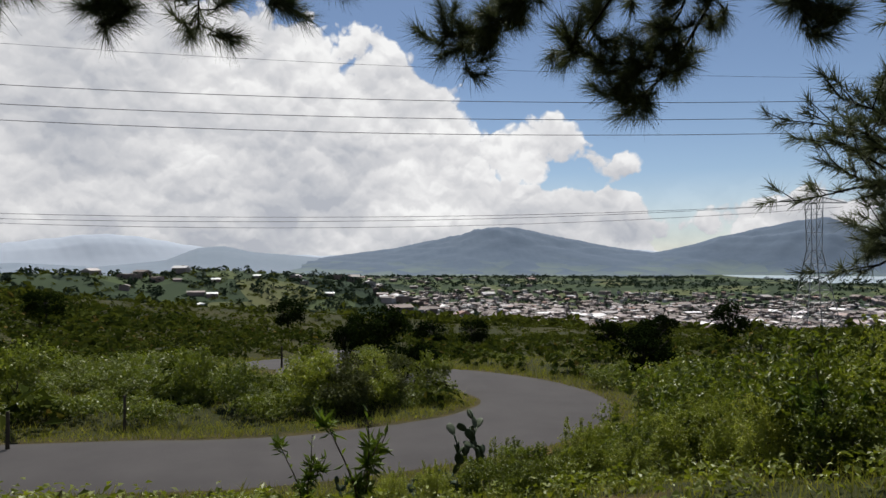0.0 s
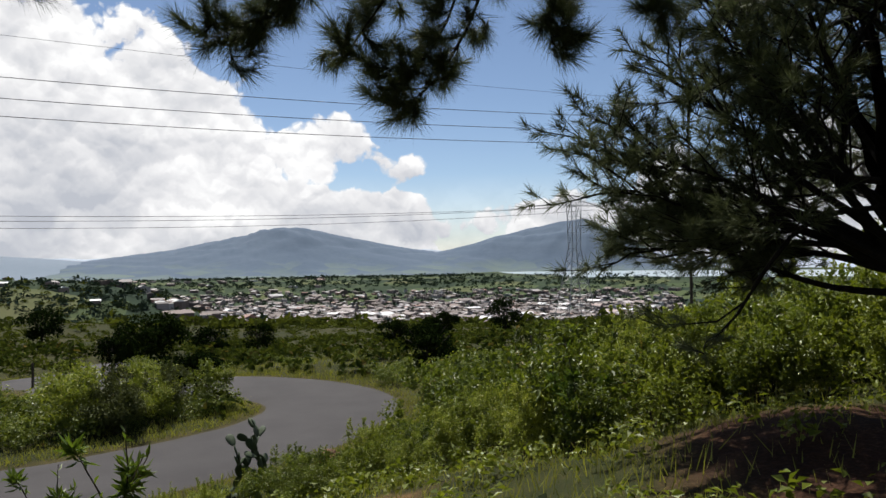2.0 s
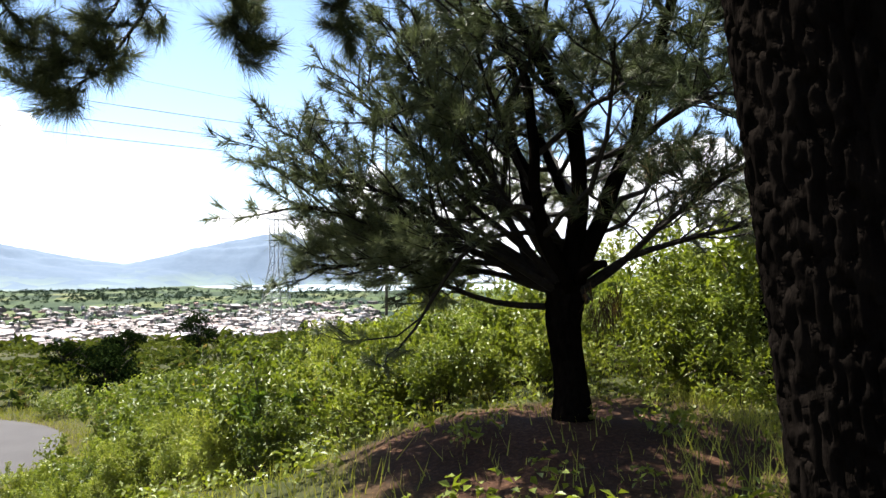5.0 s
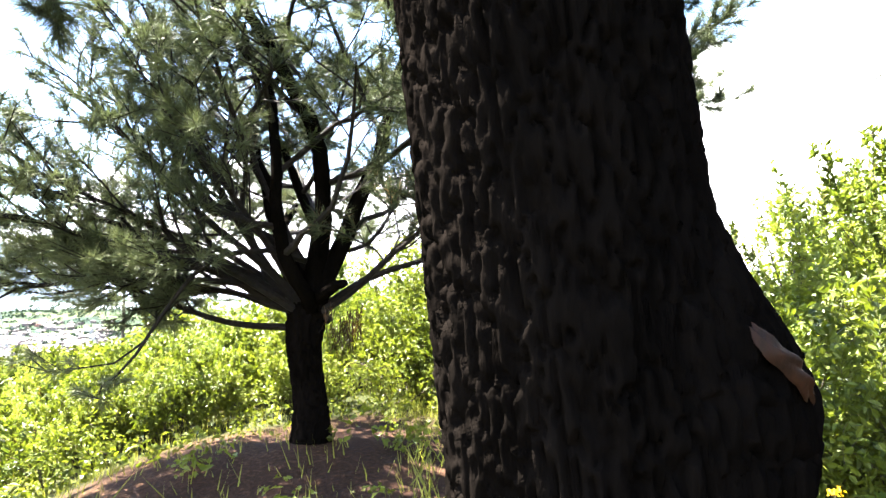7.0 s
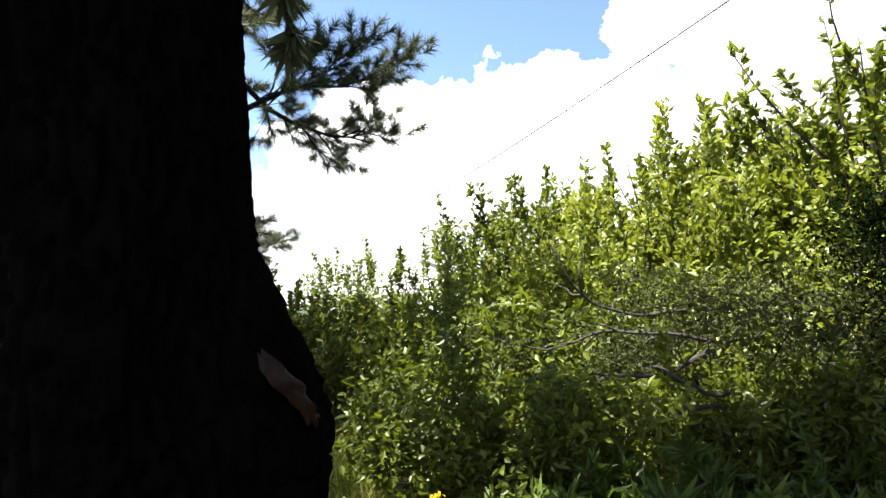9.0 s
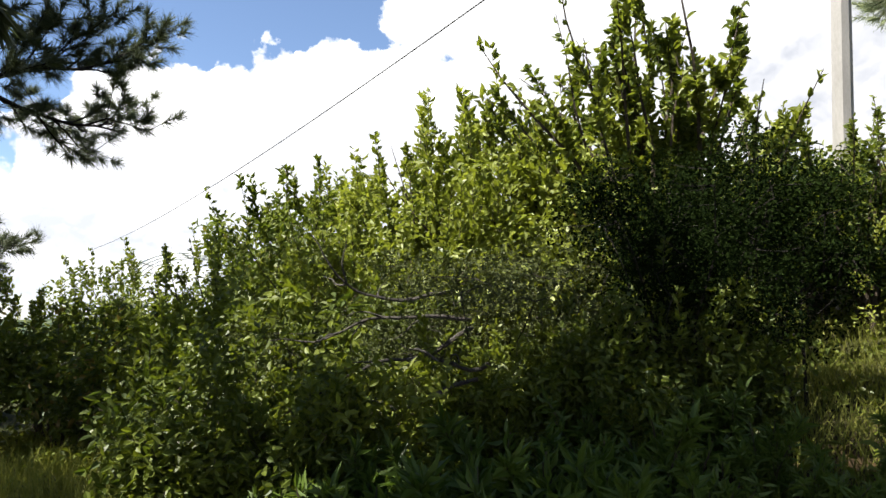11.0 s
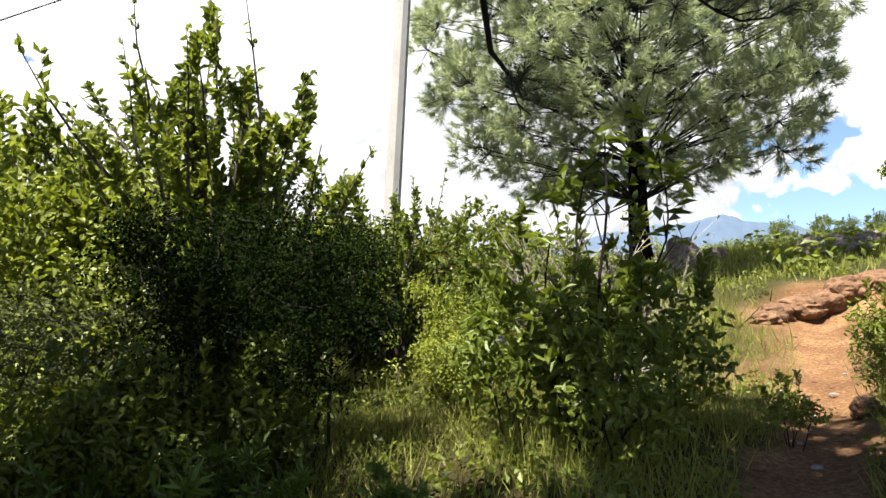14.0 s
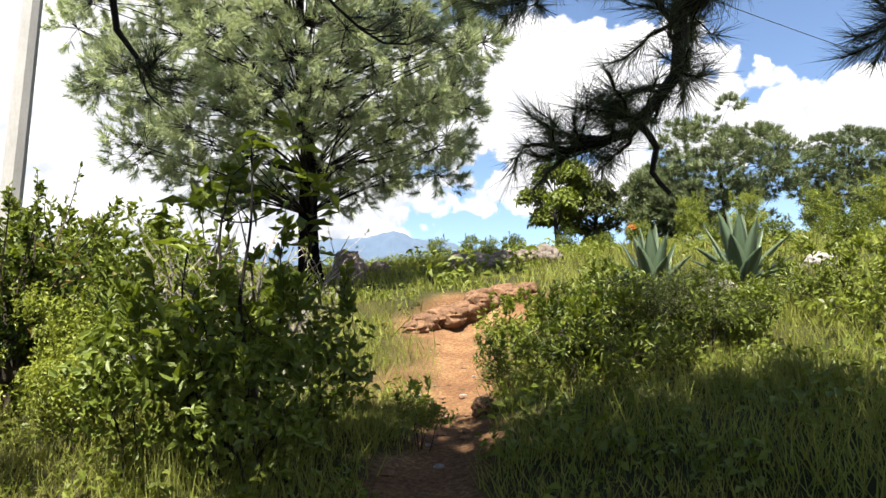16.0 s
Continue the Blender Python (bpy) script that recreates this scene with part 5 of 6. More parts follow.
for n_, (az, d, s) in enumerate(((-58, 13, 1.0), (-62, 12, 1.1), (-66, 11, 1.15), (-54, 15, 1.0), (-50, 14, 0.95), (-46, 15, 0.85), (-42, 13, 0.75), (-38, 12.5, 0.65), (-35, 14, 0.75), (-31, 13, 0.7), (-28, 15, 0.85),
                 (-70, 10, 1.0), (-60, 16, 1.2), (-25, 14, 0.75), (-22, 16, 0.8), (-19, 17, 0.8), (-33, 11, 0.55), (-29, 11.5, 0.55), (-24, 12, 0.55), (-36, 16, 0.9), (-40, 17, 1.0), (-44, 12, 0.6), (-48, 11.5, 0.65), (-53, 11.5, 0.75), (-57, 10.8, 0.75), (-32, 17, 1.0), (-27, 18, 1.0), (-20, 13.5, 0.55), (-15.5, 16.5, 0.6))):
    kd = bank_kinds[n_ % 4]
    grow(kd, *place(az, d), s * rng.uniform(0.75, 1.1) * (1.0 if kd == "willow" else 0.72))
for az, d, s in ((-31, 8.6, 0.9), (-27, 9.5, 0.85), (-23, 10.5, 0.8), (-34, 9.8, 0.8), (-20, 12, 0.9), (-16, 13, 0.8), (-38, 10.5, 0.9), (-44, 10.5, 0.9), (-50, 10, 0.8), (-56, 9.5, 0.9), (-62, 8.5, 0.8)):
    grow("weed", *place(az, d), s)
for az, d, s in ((-1, 10.4, 0.3), (-3, 11.5, 0.34), (-5, 10.8, 0.36), (-7, 12, 0.3), (-9, 11.2, 0.38), (-11, 12.4, 0.42), (-13, 11, 0.36), (3, 10.6, 0.26), (6, 11.5, 0.25), (-15, 10.2, 0.34), (-17.5, 11.4, 0.42), (-19.5, 10, 0.36), (-4, 9.2, 0.24), (-8, 9.6, 0.28), (-12, 9.0, 0.26), (-21, 8.6, 0.34), (-23.5, 9.2, 0.42), (-26, 8.0, 0.34)):
    grow("willow" if int(az * 2) % 3 else "lime", *place(az, d), s * (1 if int(az * 2) % 3 else 0.8))
grow("willow", 6.8, 8.7, 0.62)


def skyline(az):
    """How high the scrub stands against the distance, in degrees over the eye."""
    return np.interp(az, (-62, -50, -40, -30, -15, 0, 10, 24, 33, 60), (1.0, -2.2, -3.6, -5.0, -6.3, -6.2, -5.8, -3.9, -1.5, 0))


count = 0
while count < 90:
    az, d = rng.uniform(-68, -18), 7.8 + 13 * rng.random()
    x, y = place(az, d)
    if near_line(x, y, ROAD_LINE) < 4.2 or np.hypot(x - 5.6, y - 4.3) < 3.0 or (az > -24 and d < 10):
        continue
    cap = 1.6 + d * math.tan(radians(float(skyline(az)) - rng.uniform(0, 2.0) - 4.0 * float(smooth(-26, -18, az)))) - h(x, y)
    kd = ("willow", "lime", "willow", "broad", "big")[int(rng.integers(5))]
    tall = {"willow": 2.3, "big": 1.9}.get(kd, 3.4)
    size = min(rng.uniform(1.0, 2.1), cap) / tall
    if size < 0.2:
        continue
    grow(kd, x, y, size)
    count += 1
for x, y, s in ((3.2, -6.2, 0.85), (3.8, -6.4, 0.8)):
    grow("sapling", x, y, s)


def bent_sapling(x, y, seed):
    """A crooked dark sapling, bare below, with large leaves in loose whorls at the twig ends."""
    rng = np.random.default_rng(seed)
    z = h(x, y)
    ob = thing("sapling", "crooked dark-stemmed sapling with large leaves at its twig ends", "sapling", (x, y, z), "hillside shrubs")
    for k, (sx, sy, tall, r) in enumerate(((0.16, -0.05, 2.3, 0.032), (-0.10, 0.05, 2.5, 0.022), (-0.42, -0.1, 2.2, 0.014), (0.32, 0.1, 1.7, 0.018))):
        p = spline([(0.02 * k, 0, -0.1), (sx * 1.1, sy, tall * 0.28), (sx * 0.6, sy * 1.6, tall * 0.5), (sx * 1.3, sy, tall * 0.75), (sx * 1.1 - 0.05, sy * 2, tall)], 0.15)
        wood = Soup()
        tube(wood, p, np.linspace(r, 0.006, len(p)), 7)
        ends = [p[-1]]
        for q in range(5):
            i = int(len(p) * rng.uniform(0.45, 0.95))
            tw = limb_path(p[i], (rng.normal(), rng.normal(), 0.5), rng.uniform(0.3, 0.6), rng, 5, 0.0, 0.3, 0.2)
            tube(wood, tw, np.linspace(0.007, 0.003, 6), 4, False)
            ends.append(tw[-1])
        stem_ = part("stem", wood, TWIG, ob)
        for e in ends:
            n, green = 8, Soup()
            d = unit(rng.normal(size=(n, 3)) * (1, 1, 0.35) + (0, 0, 0.1))
            leaves(green, e + rng.normal(size=(n, 3)) * 0.05, d, 0.2 * rng.uniform(0.7, 1.2, n), 0.085, rng, 0.2, np.tile((0.0, 0.0, 1.0), (n, 1)) + rng.normal(size=(n, 3)) * 0.4)
            part("leaf_whorl", green, LEAF_DEEP, stem_)


bent_sapling(3.15, -5.75, 5)
# bush standing in for an unidentified dark shape beside the road
grow("dark", -2.9, 25.7, 0.36)
for az, d, s in ((-137.5, 6.8, 0.34), (-139.5, 7.6, 0.36), (-135.5, 7.8, 0.42)):
    grow("lime", *place(az, d, *S0), s)
grow("stalk", -0.75, 6.2, 1.0)
grow("stalk", -1.35, 6.6, 0.75)
grow("stalk", 3.8, 6.9, 0.9)
grow("stalk", 4.1, 7.2, 0.8)

# ---- scrub further off ----
MID = [bush_meshes(200 + k, 2.4, 2.3, 24, 105, 0.14, 0.55, 0.9, 3, 0.03, 0.012, False) for k in range(4)]
MID_LEAF = [LEAF, LEAF_PALE, LEAF, LEAF_FINE]
rng = np.random.default_rng(71)


count = 0
while count < 100:
    az, d = rng.uniform(-66, 40), 14 + 20 * rng.random() ** 0.9
    x, y = place(az, d)
    nr_ = near_line(x, y, ROAD_LINE)
    if nr_ < 4.4 or (az > -13 and d < 22) or (az > -17 and d < 17):
        continue
    inside = y > 21 and y < 36 and x < 3
    cap = 1.6 + d * math.tan(radians(skyline(az) - (1.6 if d < 40 else 0.5))) - h(x, y)
    size = min(rng.uniform(0.6, 1.15) if d < 45 else rng.uniform(0.5, 1.2), cap / 2.4)
    if size < 0.25:
        continue
    k = int(rng.integers(4))
    shrub("shrub", "green hillside bush below the road" if d > 22 else "green bush on the bank", MID[k], MID_LEAF[k], (x, y, h(x, y) - 0.05), rng.uniform(0, 360), size)
    count += 1
golden = Soup()
for _ in range(230):
    x, y = place(rng.uniform(0, 40), rng.uniform(23, 42))
    if near_line(x, y, ROAD_LINE) < 4.6:
        continue
    r_ = rng.uniform(0.5, 1.15)
    for q in range(5):
        clump(golden, (x + rng.normal() * r_ * 0.6, y + rng.normal() * r_ * 0.6, h(x, y) + rng.uniform(0, 0.5) * r_), r_ * rng.uniform(0.45, 0.8), rng, 150, 0.9, 0.2)
for _ in range(170):
    az, d = rng.uniform(-62, 40), rng.uniform(30, 46)
    x, y = place(az, d)
    cap = 1.6 + d * math.tan(radians(float(skyline(az)) - 0.8)) - h(x, y)
    if near_line(x, y, ROAD_LINE) < 4.4 or cap < 0.6:
        continue
    r_ = min(rng.uniform(0.6, 1.3), cap * 0.7)
    for q in range(5):
        clump(golden, (x + rng.normal() * r_ * 0.6, y + rng.normal() * r_ * 0.6, h(x, y) + rng.uniform(0, 0.5) * r_), r_ * rng.uniform(0.45, 0.8), rng, 110, 0.9, 0.22)
tagged(part("roadside_scrub", golden, LEAF), "low golden-green bushes beside the road bend", "scrub", kind="stuff")
scrub, low = Soup(), Soup()
count = 0
while count < 5200:
    az, d = rng.uniform(-70, 50), 24 + 185 * rng.random() ** 0.62
    x, y = place(az, d)
    if near_line(x, y, ROAD_LINE) < 4.2 + (d > 60):
        continue
    s = rng.uniform(0.35, 1.2) * (1.6 if rng.random() < 0.07 else 1) * (1 + d / 260)
    cap = 1.6 + d * math.tan(radians(skyline(az))) - h(x, y)
    if s > cap * 1.1:
        continue
    clump(scrub, (x, y, h(x, y) + 0.1 * s), s, rng, 40 if d < 70 else 16, 0.85, 0.38 if d < 70 else 0.6)
    count += 1
tagged(part("far_scrub", scrub, FAR_LEAF), "low green scrub covering the lower hillside", "scrub", kind="stuff")
for _ in range(900):
    az, d = rng.uniform(-180, -62), 16 + 60 * rng.random()
    x, y = place(az, d)
    if -164 < az < -157:
        continue
    s = rng.uniform(0.3, 0.9)
    clump(low, (x, y, h(x, y)), s, rng, 40, 0.85, 0.28)
for _ in range(500):
    az, d = rng.uniform(150, 200), 16 + 40 * rng.random() ** 0.7
    x, y = place(az, d)
    if near_line(x, y, PATH_LINE) < 1.5:
        continue
    s = rng.uniform(0.25, 0.7)
    clump(low, (x, y, h(x, y)), s, rng, 40, 0.85, 0.26)
tagged(part("hill_scrub", low, LEAF), "green scrub on the rising ground", "scrub", kind="stuff")


def small_tree(label, x, y, tall, wide, green, seed, trunk=0.12, n=2600, leaf=0.26):
    rng = np.random.default_rng(seed)
    ob = thing("tree", label, "tree", group="scattered trees")
    wd, gr = Soup(), Soup()
    z = h(x, y)
    tube(wd, [(x, y, z - 0.2), (x + 0.1, y, z + tall * 0.3), (x, y + 0.1, z + tall * 0.6)], [trunk * 1.3, trunk, trunk * 0.5], 7)
    for k in range(9):
        a = k * 2.4 + seed
        tube(wd, limb_path((x, y, z + tall * (0.25 + 0.04 * k)), (math.cos(a), math.sin(a), 0.8), wide * 0.5, rng, 5), np.linspace(trunk * 0.4, 0.02, 6), 4, False)
    for k in range(16):
        c = unit(rng.normal(size=3))
        c = np.array([x, y, z + tall * 0.48]) + c * (wide * 0.34, wide * 0.34, tall * 0.36)
        clump(gr, c, wide * rng.uniform(0.16, 0.3), rng, n // 16, 1.0, leaf)
    part("trunk", wd, TWIG, ob)
    part("crown", gr, green, ob)


for az, d, tall, wide, s in ((6.0, 50, 3.8, 5.0, 1), (8.5, 54, 2.6, 3.2, 2), (-22.2, 55, 3.2, 3.0, 3), (-17.0, 62, 2.2, 3.4, 4), (-13.0, 50, 1.9, 2.8, 5), (-15.5, 36, 2.6, 3.4, 6), (30.3, 95, 5.0, 5.0, 7),
                             (13.0, 95, 4.0, 5, 8), (-2.0, 60, 2.6, 3, 9), (1.5, 55, 2.4, 3, 10), (3.0, 33.5, 2.0, 2.6, 11)):
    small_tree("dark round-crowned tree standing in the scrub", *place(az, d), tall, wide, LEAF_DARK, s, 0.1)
small_tree("round green tree on the hill crest", *place(-175.3, 38, 0.36, -1.16), 6.0, 4.2, LEAF, 21, 0.12, 7000, 0.3)
small_tree("grey half-bare tree on the hill crest", *place(-178.5, 39, 0.36, -1.16), 3.9, 3.4, LEAF_FINE, 22, 0.1, 5000, 0.3)
for az, d, s in ((-168, 30, 0.9), (-171.5, 31, 0.8), (-165.2, 28, 0.75), (174, 30, 1.1), (170, 26, 1.0), (165, 24, 0.95), (178, 30, 0.9), (161, 26, 1.1), (-169.6, 26, 0.6), (172, 22, 0.75), (168, 20, 0.7), (163, 18, 0.8),
                 (-176, 26, 0.7), (-179, 24, 0.6)):
    grow("broad" if s > 0.9 else "willow", *place(az, d, *S0), s * 0.55)

# ---- grass ----
rng = np.random.default_rng(81)


def lawn(name, label, n, rmin, rmax, az0, az1, tall, width, material):
    a = np.radians(rng.uniform(az0, az1, n * 2))
    d = np.sqrt(rng.uniform(rmin ** 2, rmax ** 2, n * 2))
    x, y = 0.4 - d * np.sin(a), -0.5 + d * np.cos(a)
    ok = (rng.random(n * 2) > soil(x, y) * 1.15) & (near_line(x, y, ROAD_LINE) > 3.3) & (np.hypot(x - TREE[0], y - TREE[1]) > 0.5)
    ok &= rng.random(n * 2) > litter_shade(x, y) * 0.75
    ok &= (wave(x, y, 0.9, 4.0) + rng.normal(0, 0.5, n * 2)) > -0.5
    x, y = x[ok][:n], y[ok][:n]
    n = len(x)
    at = np.stack([x, y, height(x, y) - 0.02], 1)
    hh = tall * rng.uniform(0.3, 1.25, n) * (0.85 + 0.55 * wave(x, y, 1.6, 3.0) + 0.45 * wave(x, y, 0.35, 7.0)).clip(0.25)
    bend = rng.normal(size=(n, 2)) * 0.35 * hh[:, None]
    sp = Soup()
    blades(sp, at, at + np.concatenate([bend, hh[:, None]], 1), width, rng)
    tagged(part(name, sp, material), label, "grass", kind="stuff")


under = Soup()
count = 0
while count < 1500:
    a_, d_ = rng.uniform(-205, 40), 2.6 + 13 * rng.random()
    x, y = place(a_, d_)
    if soil(x, y) > 0.25 or near_line(x, y, ROAD_LINE) < 3.6 or wave(x, y, 1.1, 5.0) < -0.25 or rng.random() < litter_shade(x, y) * 0.7:
        continue
    clump(under, (x, y, h(x, y)), rng.uniform(0.12, 0.38), rng, 30, 1.0, 0.28)
    count += 1
tagged(part("undergrowth", under, LEAF), "low green weeds growing through the grass", "weeds", kind="stuff")
lawn("meadow_grass", "long green and straw-coloured grass on the slope", 70000, 2.2, 11, -200, -55, 0.30, 0.012, GRASS)
lawn("bank_grass", "long grass on the bank towards the road", 34000, 3.0, 19, -66, 42, 0.20, 0.012, GRASS)
lawn("verge_grass", "short bright grass along the road", 30000, 17, 46, -40, 42, 0.28, 0.035, GRASS)
edge_grass = Soup()
rl_ = spline(ROAD_LINE, 0.4)
near_ = rl_[(rl_[:, 1] < 60) & (rl_[:, 0] > -32)]
pick_ = rng.integers(0, len(near_), 42000)
off_ = rng.uniform(2.75, 4.9, 42000)
ang_ = rng.uniform(0, 2 * np.pi, 42000)
vx, vy = near_[pick_, 0] + off_ * np.cos(ang_), near_[pick_, 1] + off_ * np.sin(ang_)
ok_ = near_line(vx, vy, ROAD_LINE) > 2.78
vx, vy = vx[ok_], vy[ok_]
at_ = np.stack([vx, vy, height(vx, vy) - 0.02], 1)
hh_ = 0.24 * rng.uniform(0.4, 1.2, len(vx)) * (1 + 0.5 * wave(vx, vy, 1.2))
blades(edge_grass, at_, at_ + np.concatenate([rng.normal(size=(len(vx), 2)) * 0.4 * hh_[:, None], hh_[:, None]], 1), 0.035, rng)
tagged(part("roadside_grass", edge_grass, GRASS), "bright green grass edging the asphalt", "grass", kind="stuff")
lawn("slope_grass", "dry grass on the rising ground", 40000, 11, 30, -205, -110, 0.35, 0.03, GRASS)

# ---- rocks ----


def rock(name, label, x, y, size, material, seed, sink=0.25, group="rocks", fine=4):
    bm = bmesh.new()
    bmesh.ops.create_icosphere(bm, subdivisions=fine, radius=1.0)
    o = Vector((seed * 7.3, seed * 3.1, seed))
    for v in bm.verts:
        d = noise.voronoi(v.co * 1.3 + o)[0]
        f = 0.78 + 0.30 * (d[1] - d[0]) + 0.12 * noise.noise(v.co * 3 + o) + 0.04 * noise.noise(v.co * 11 + o)
        v.co = Vector((v.co.x * size[0], v.co.y * size[1], v.co.z * size[2])) * f
    me = bpy.data.meshes.new(name)
    bm.to_mesh(me)
    bm.free()
    me.materials.append(material)
    ob = new(name, me)
    ob.matrix_basis = pose(x, y, h(x, y) + size[2] * (0.8 - 2 * sink), 0, 0, seed * 50)
    return tagged(ob, label, "rock", group)


for n_, (az, d, sx, sy, sz) in enumerate(((-168.4, 20, 0.8, 0.6, 0.5), (-170.6, 20.5, 0.8, 0.5, 0.45), (-172.6, 20.5, 0.6, 0.5, 0.42), (-174.2, 20.3, 0.55, 0.5, 0.5), (-166.9, 20, 0.5, 0.5, 0.5))):
    rock("boulder", "brown boulder in a low outcrop along the slope", *place(az, d, *S0), (sx, sy, sz), ROCK, n_ + 1)
rock("boulder", "large black boulder beside the sunlit pine", *place(-157.6, 19, *S0), (0.65, 0.55, 0.75), ROCK, 9)
rock("boulder", "small dark boulder beside the larger one", *place(-160.2, 20, *S0), (0.35, 0.35, 0.35), ROCK, 10)
for n_, (az, d, s) in enumerate(((-163.8, 12.0, 0.30), (-165.6, 12.3, 0.38), (-167.2, 12.4, 0.33), (-168.8, 12.6, 0.40), (-170.3, 12.8, 0.36), (-171.5, 12.4, 0.22), (-163.0, 11.6, 0.22), (-172.5, 12.9, 0.25))):
    rock("ledge_rock", "red-brown rock of a broken ledge across the path", *place(az, d, *S0), (s * 1.3, s, s * 0.75), ROCK_RED, n_ + 20)
rock("stone", "rounded reddish stone in the path", *place(-168.6, 6.6, *S0), (0.17, 0.16, 0.14), ROCK_RED, 31)
for n_, (az, d, s) in enumerate(((172.6, 10.3, 0.26), (173.6, 10.0, 0.2), (171.6, 10.2, 0.18), (174.6, 10.1, 0.2), (172.2, 9.8, 0.16), (173.0, 9.7, 0.15), (175.2, 10.0, 0.14))):
    rock("stone", "pale stone in the heap between the agaves", *place(az, d, *S0), (s, s, s * 1.1), ROCK_PALE, n_ + 40)
rock("boulder", "pale grey boulder in the grass", *place(165.4, 15, *S0), (0.4, 0.3, 0.25), ROCK_PALE, 50)
rock("boulder", "reddish boulder at the road's edge", 3.0, 21.0, (0.5, 0.4, 0.35), ROCK_RED, 51)
rock("boulder", "grey boulder seen through the thicket", *place(-141, 9.5, *S0), (0.5, 0.35, 0.3), ROCK_PALE, 52)
rng = np.random.default_rng(91)
for n_ in range(34):
    t_ = rng.random() * 0.9
    p_ = np.array(PATH_LINE[1]) + (np.array(PATH_LINE[4]) - PATH_LINE[1]) * t_ + rng.normal(size=2) * 0.35
    s = rng.uniform(0.02, 0.055)
    rock("pebble", "small stone on the red path", p_[0], p_[1], (s * 1.4, s, s * 0.6), ROCK_RED if n_ % 3 else ROCK_PALE, n_ + 60, 0.3, "path stones", 2)

# ---- agaves, cactus, flowers ----


def agave(x, y, size, seed, label):
    rng = np.random.default_rng(seed)
    ob = thing("agave", label, "agave", (x, y, h(x, y)), "agaves")
    for k in range(22):
        a = k * 2.39996
        tilt = 1.25 - 1.1 * (k / 21) ** 0.7
        ll = size * (0.75 + 0.35 * k / 21) * rng.uniform(0.9, 1.05)
        t = np.linspace(0, 1, 9)
        bend = tilt + 0.25 * t * (1 if k < 12 else -0.3)
        r = np.cumsum(np.sin(bend)) * ll / 9
        z = np.cumsum(np.cos(bend)) * ll / 9 + 0.05
        wdt = size * 0.105 * np.sin(np.pi * np.clip(0.22 + 0.78 * t, 0, 1)) ** 0.8 + 0.002
        thick = size * 0.03 * (1 - t) + 0.003
        rows = []
        for q in range(9):
            c = np.array([math.cos(a) * r[q], math.sin(a) * r[q], z[q]])
            s_ = np.array([-math.sin(a), math.cos(a), 0])
            n_ = np.array([-math.cos(a) * math.cos(bend[q]), -math.sin(a) * math.cos(bend[q]), math.sin(bend[q])])
            rows += [c + s_ * wdt[q] + n_ * wdt[q] * 0.35, c + n_ * thick[q] * 0.3, c - s_ * wdt[q] + n_ * wdt[q] * 0.35, c - n_ * thick[q]]
        sp = Soup()
        i, j = np.meshgrid(np.arange(8), np.arange(4), indexing="ij")
        sp.add(rows, None, np.stack([i * 4 + j, i * 4 + (j + 1) % 4, (i + 1) * 4 + (j + 1) % 4, (i + 1) * 4 + j], -1))
        part("leaf", sp, AGAVE, ob, smooth=True)


agave(*place(177.4, 10.4, *S0), 1.08, 1, "grey-green agave with thick pointed leaves beside a stone heap")
agave(*place(170.8, 10.6, *S0), 1.12, 2, "tall upright grey-green agave behind a stone heap")


def flower_head(name, label, x, y, z, n, size, material, stalk):
    ob = thing(name, label, "flower", (x, y, h(x, y)), "wild flowers")
    zz = z - h(x, y)
    st, pt = Soup(), Soup()
    tube(st, [(0, 0, -0.05), (0.02, 0.01, zz * 0.5), (0, 0, zz)], [0.006, 0.005, 0.004], 4)
    rngf = np.random.default_rng(int(abs(x * 100)))
    c = rngf.normal(size=(n, 3)) * size * (1, 1, 0.5) + (0, 0, zz)
    leaves(pt, c, unit(rngf.normal(size=(n, 3))), size * 1.2, size * 0.8, rngf)
    part("stalk", st, stalk, ob)
    part("flower_cluster", pt, material, ob)


for px, py, pz in ((6.0, 0.15, 0.72), (5.9, -0.25, 0.72), (6.05, 0.45, 0.6), (6.6, -0.3, 1.0), (4.2, -0.1, 0.7), (4.35, 0.2, 0.5)):
    flower_head("wild_flower", "yellow wild flowers on a thin stalk", px, py, pz, 26, 0.019, PETAL, STEM)
fx, fy = place(178.6, 9.6, *S0)
flower_head("wild_flower", "orange flower cluster on a tall stalk", fx, fy, 3.3, 26, 0.032, PETAL_RED, STEM)


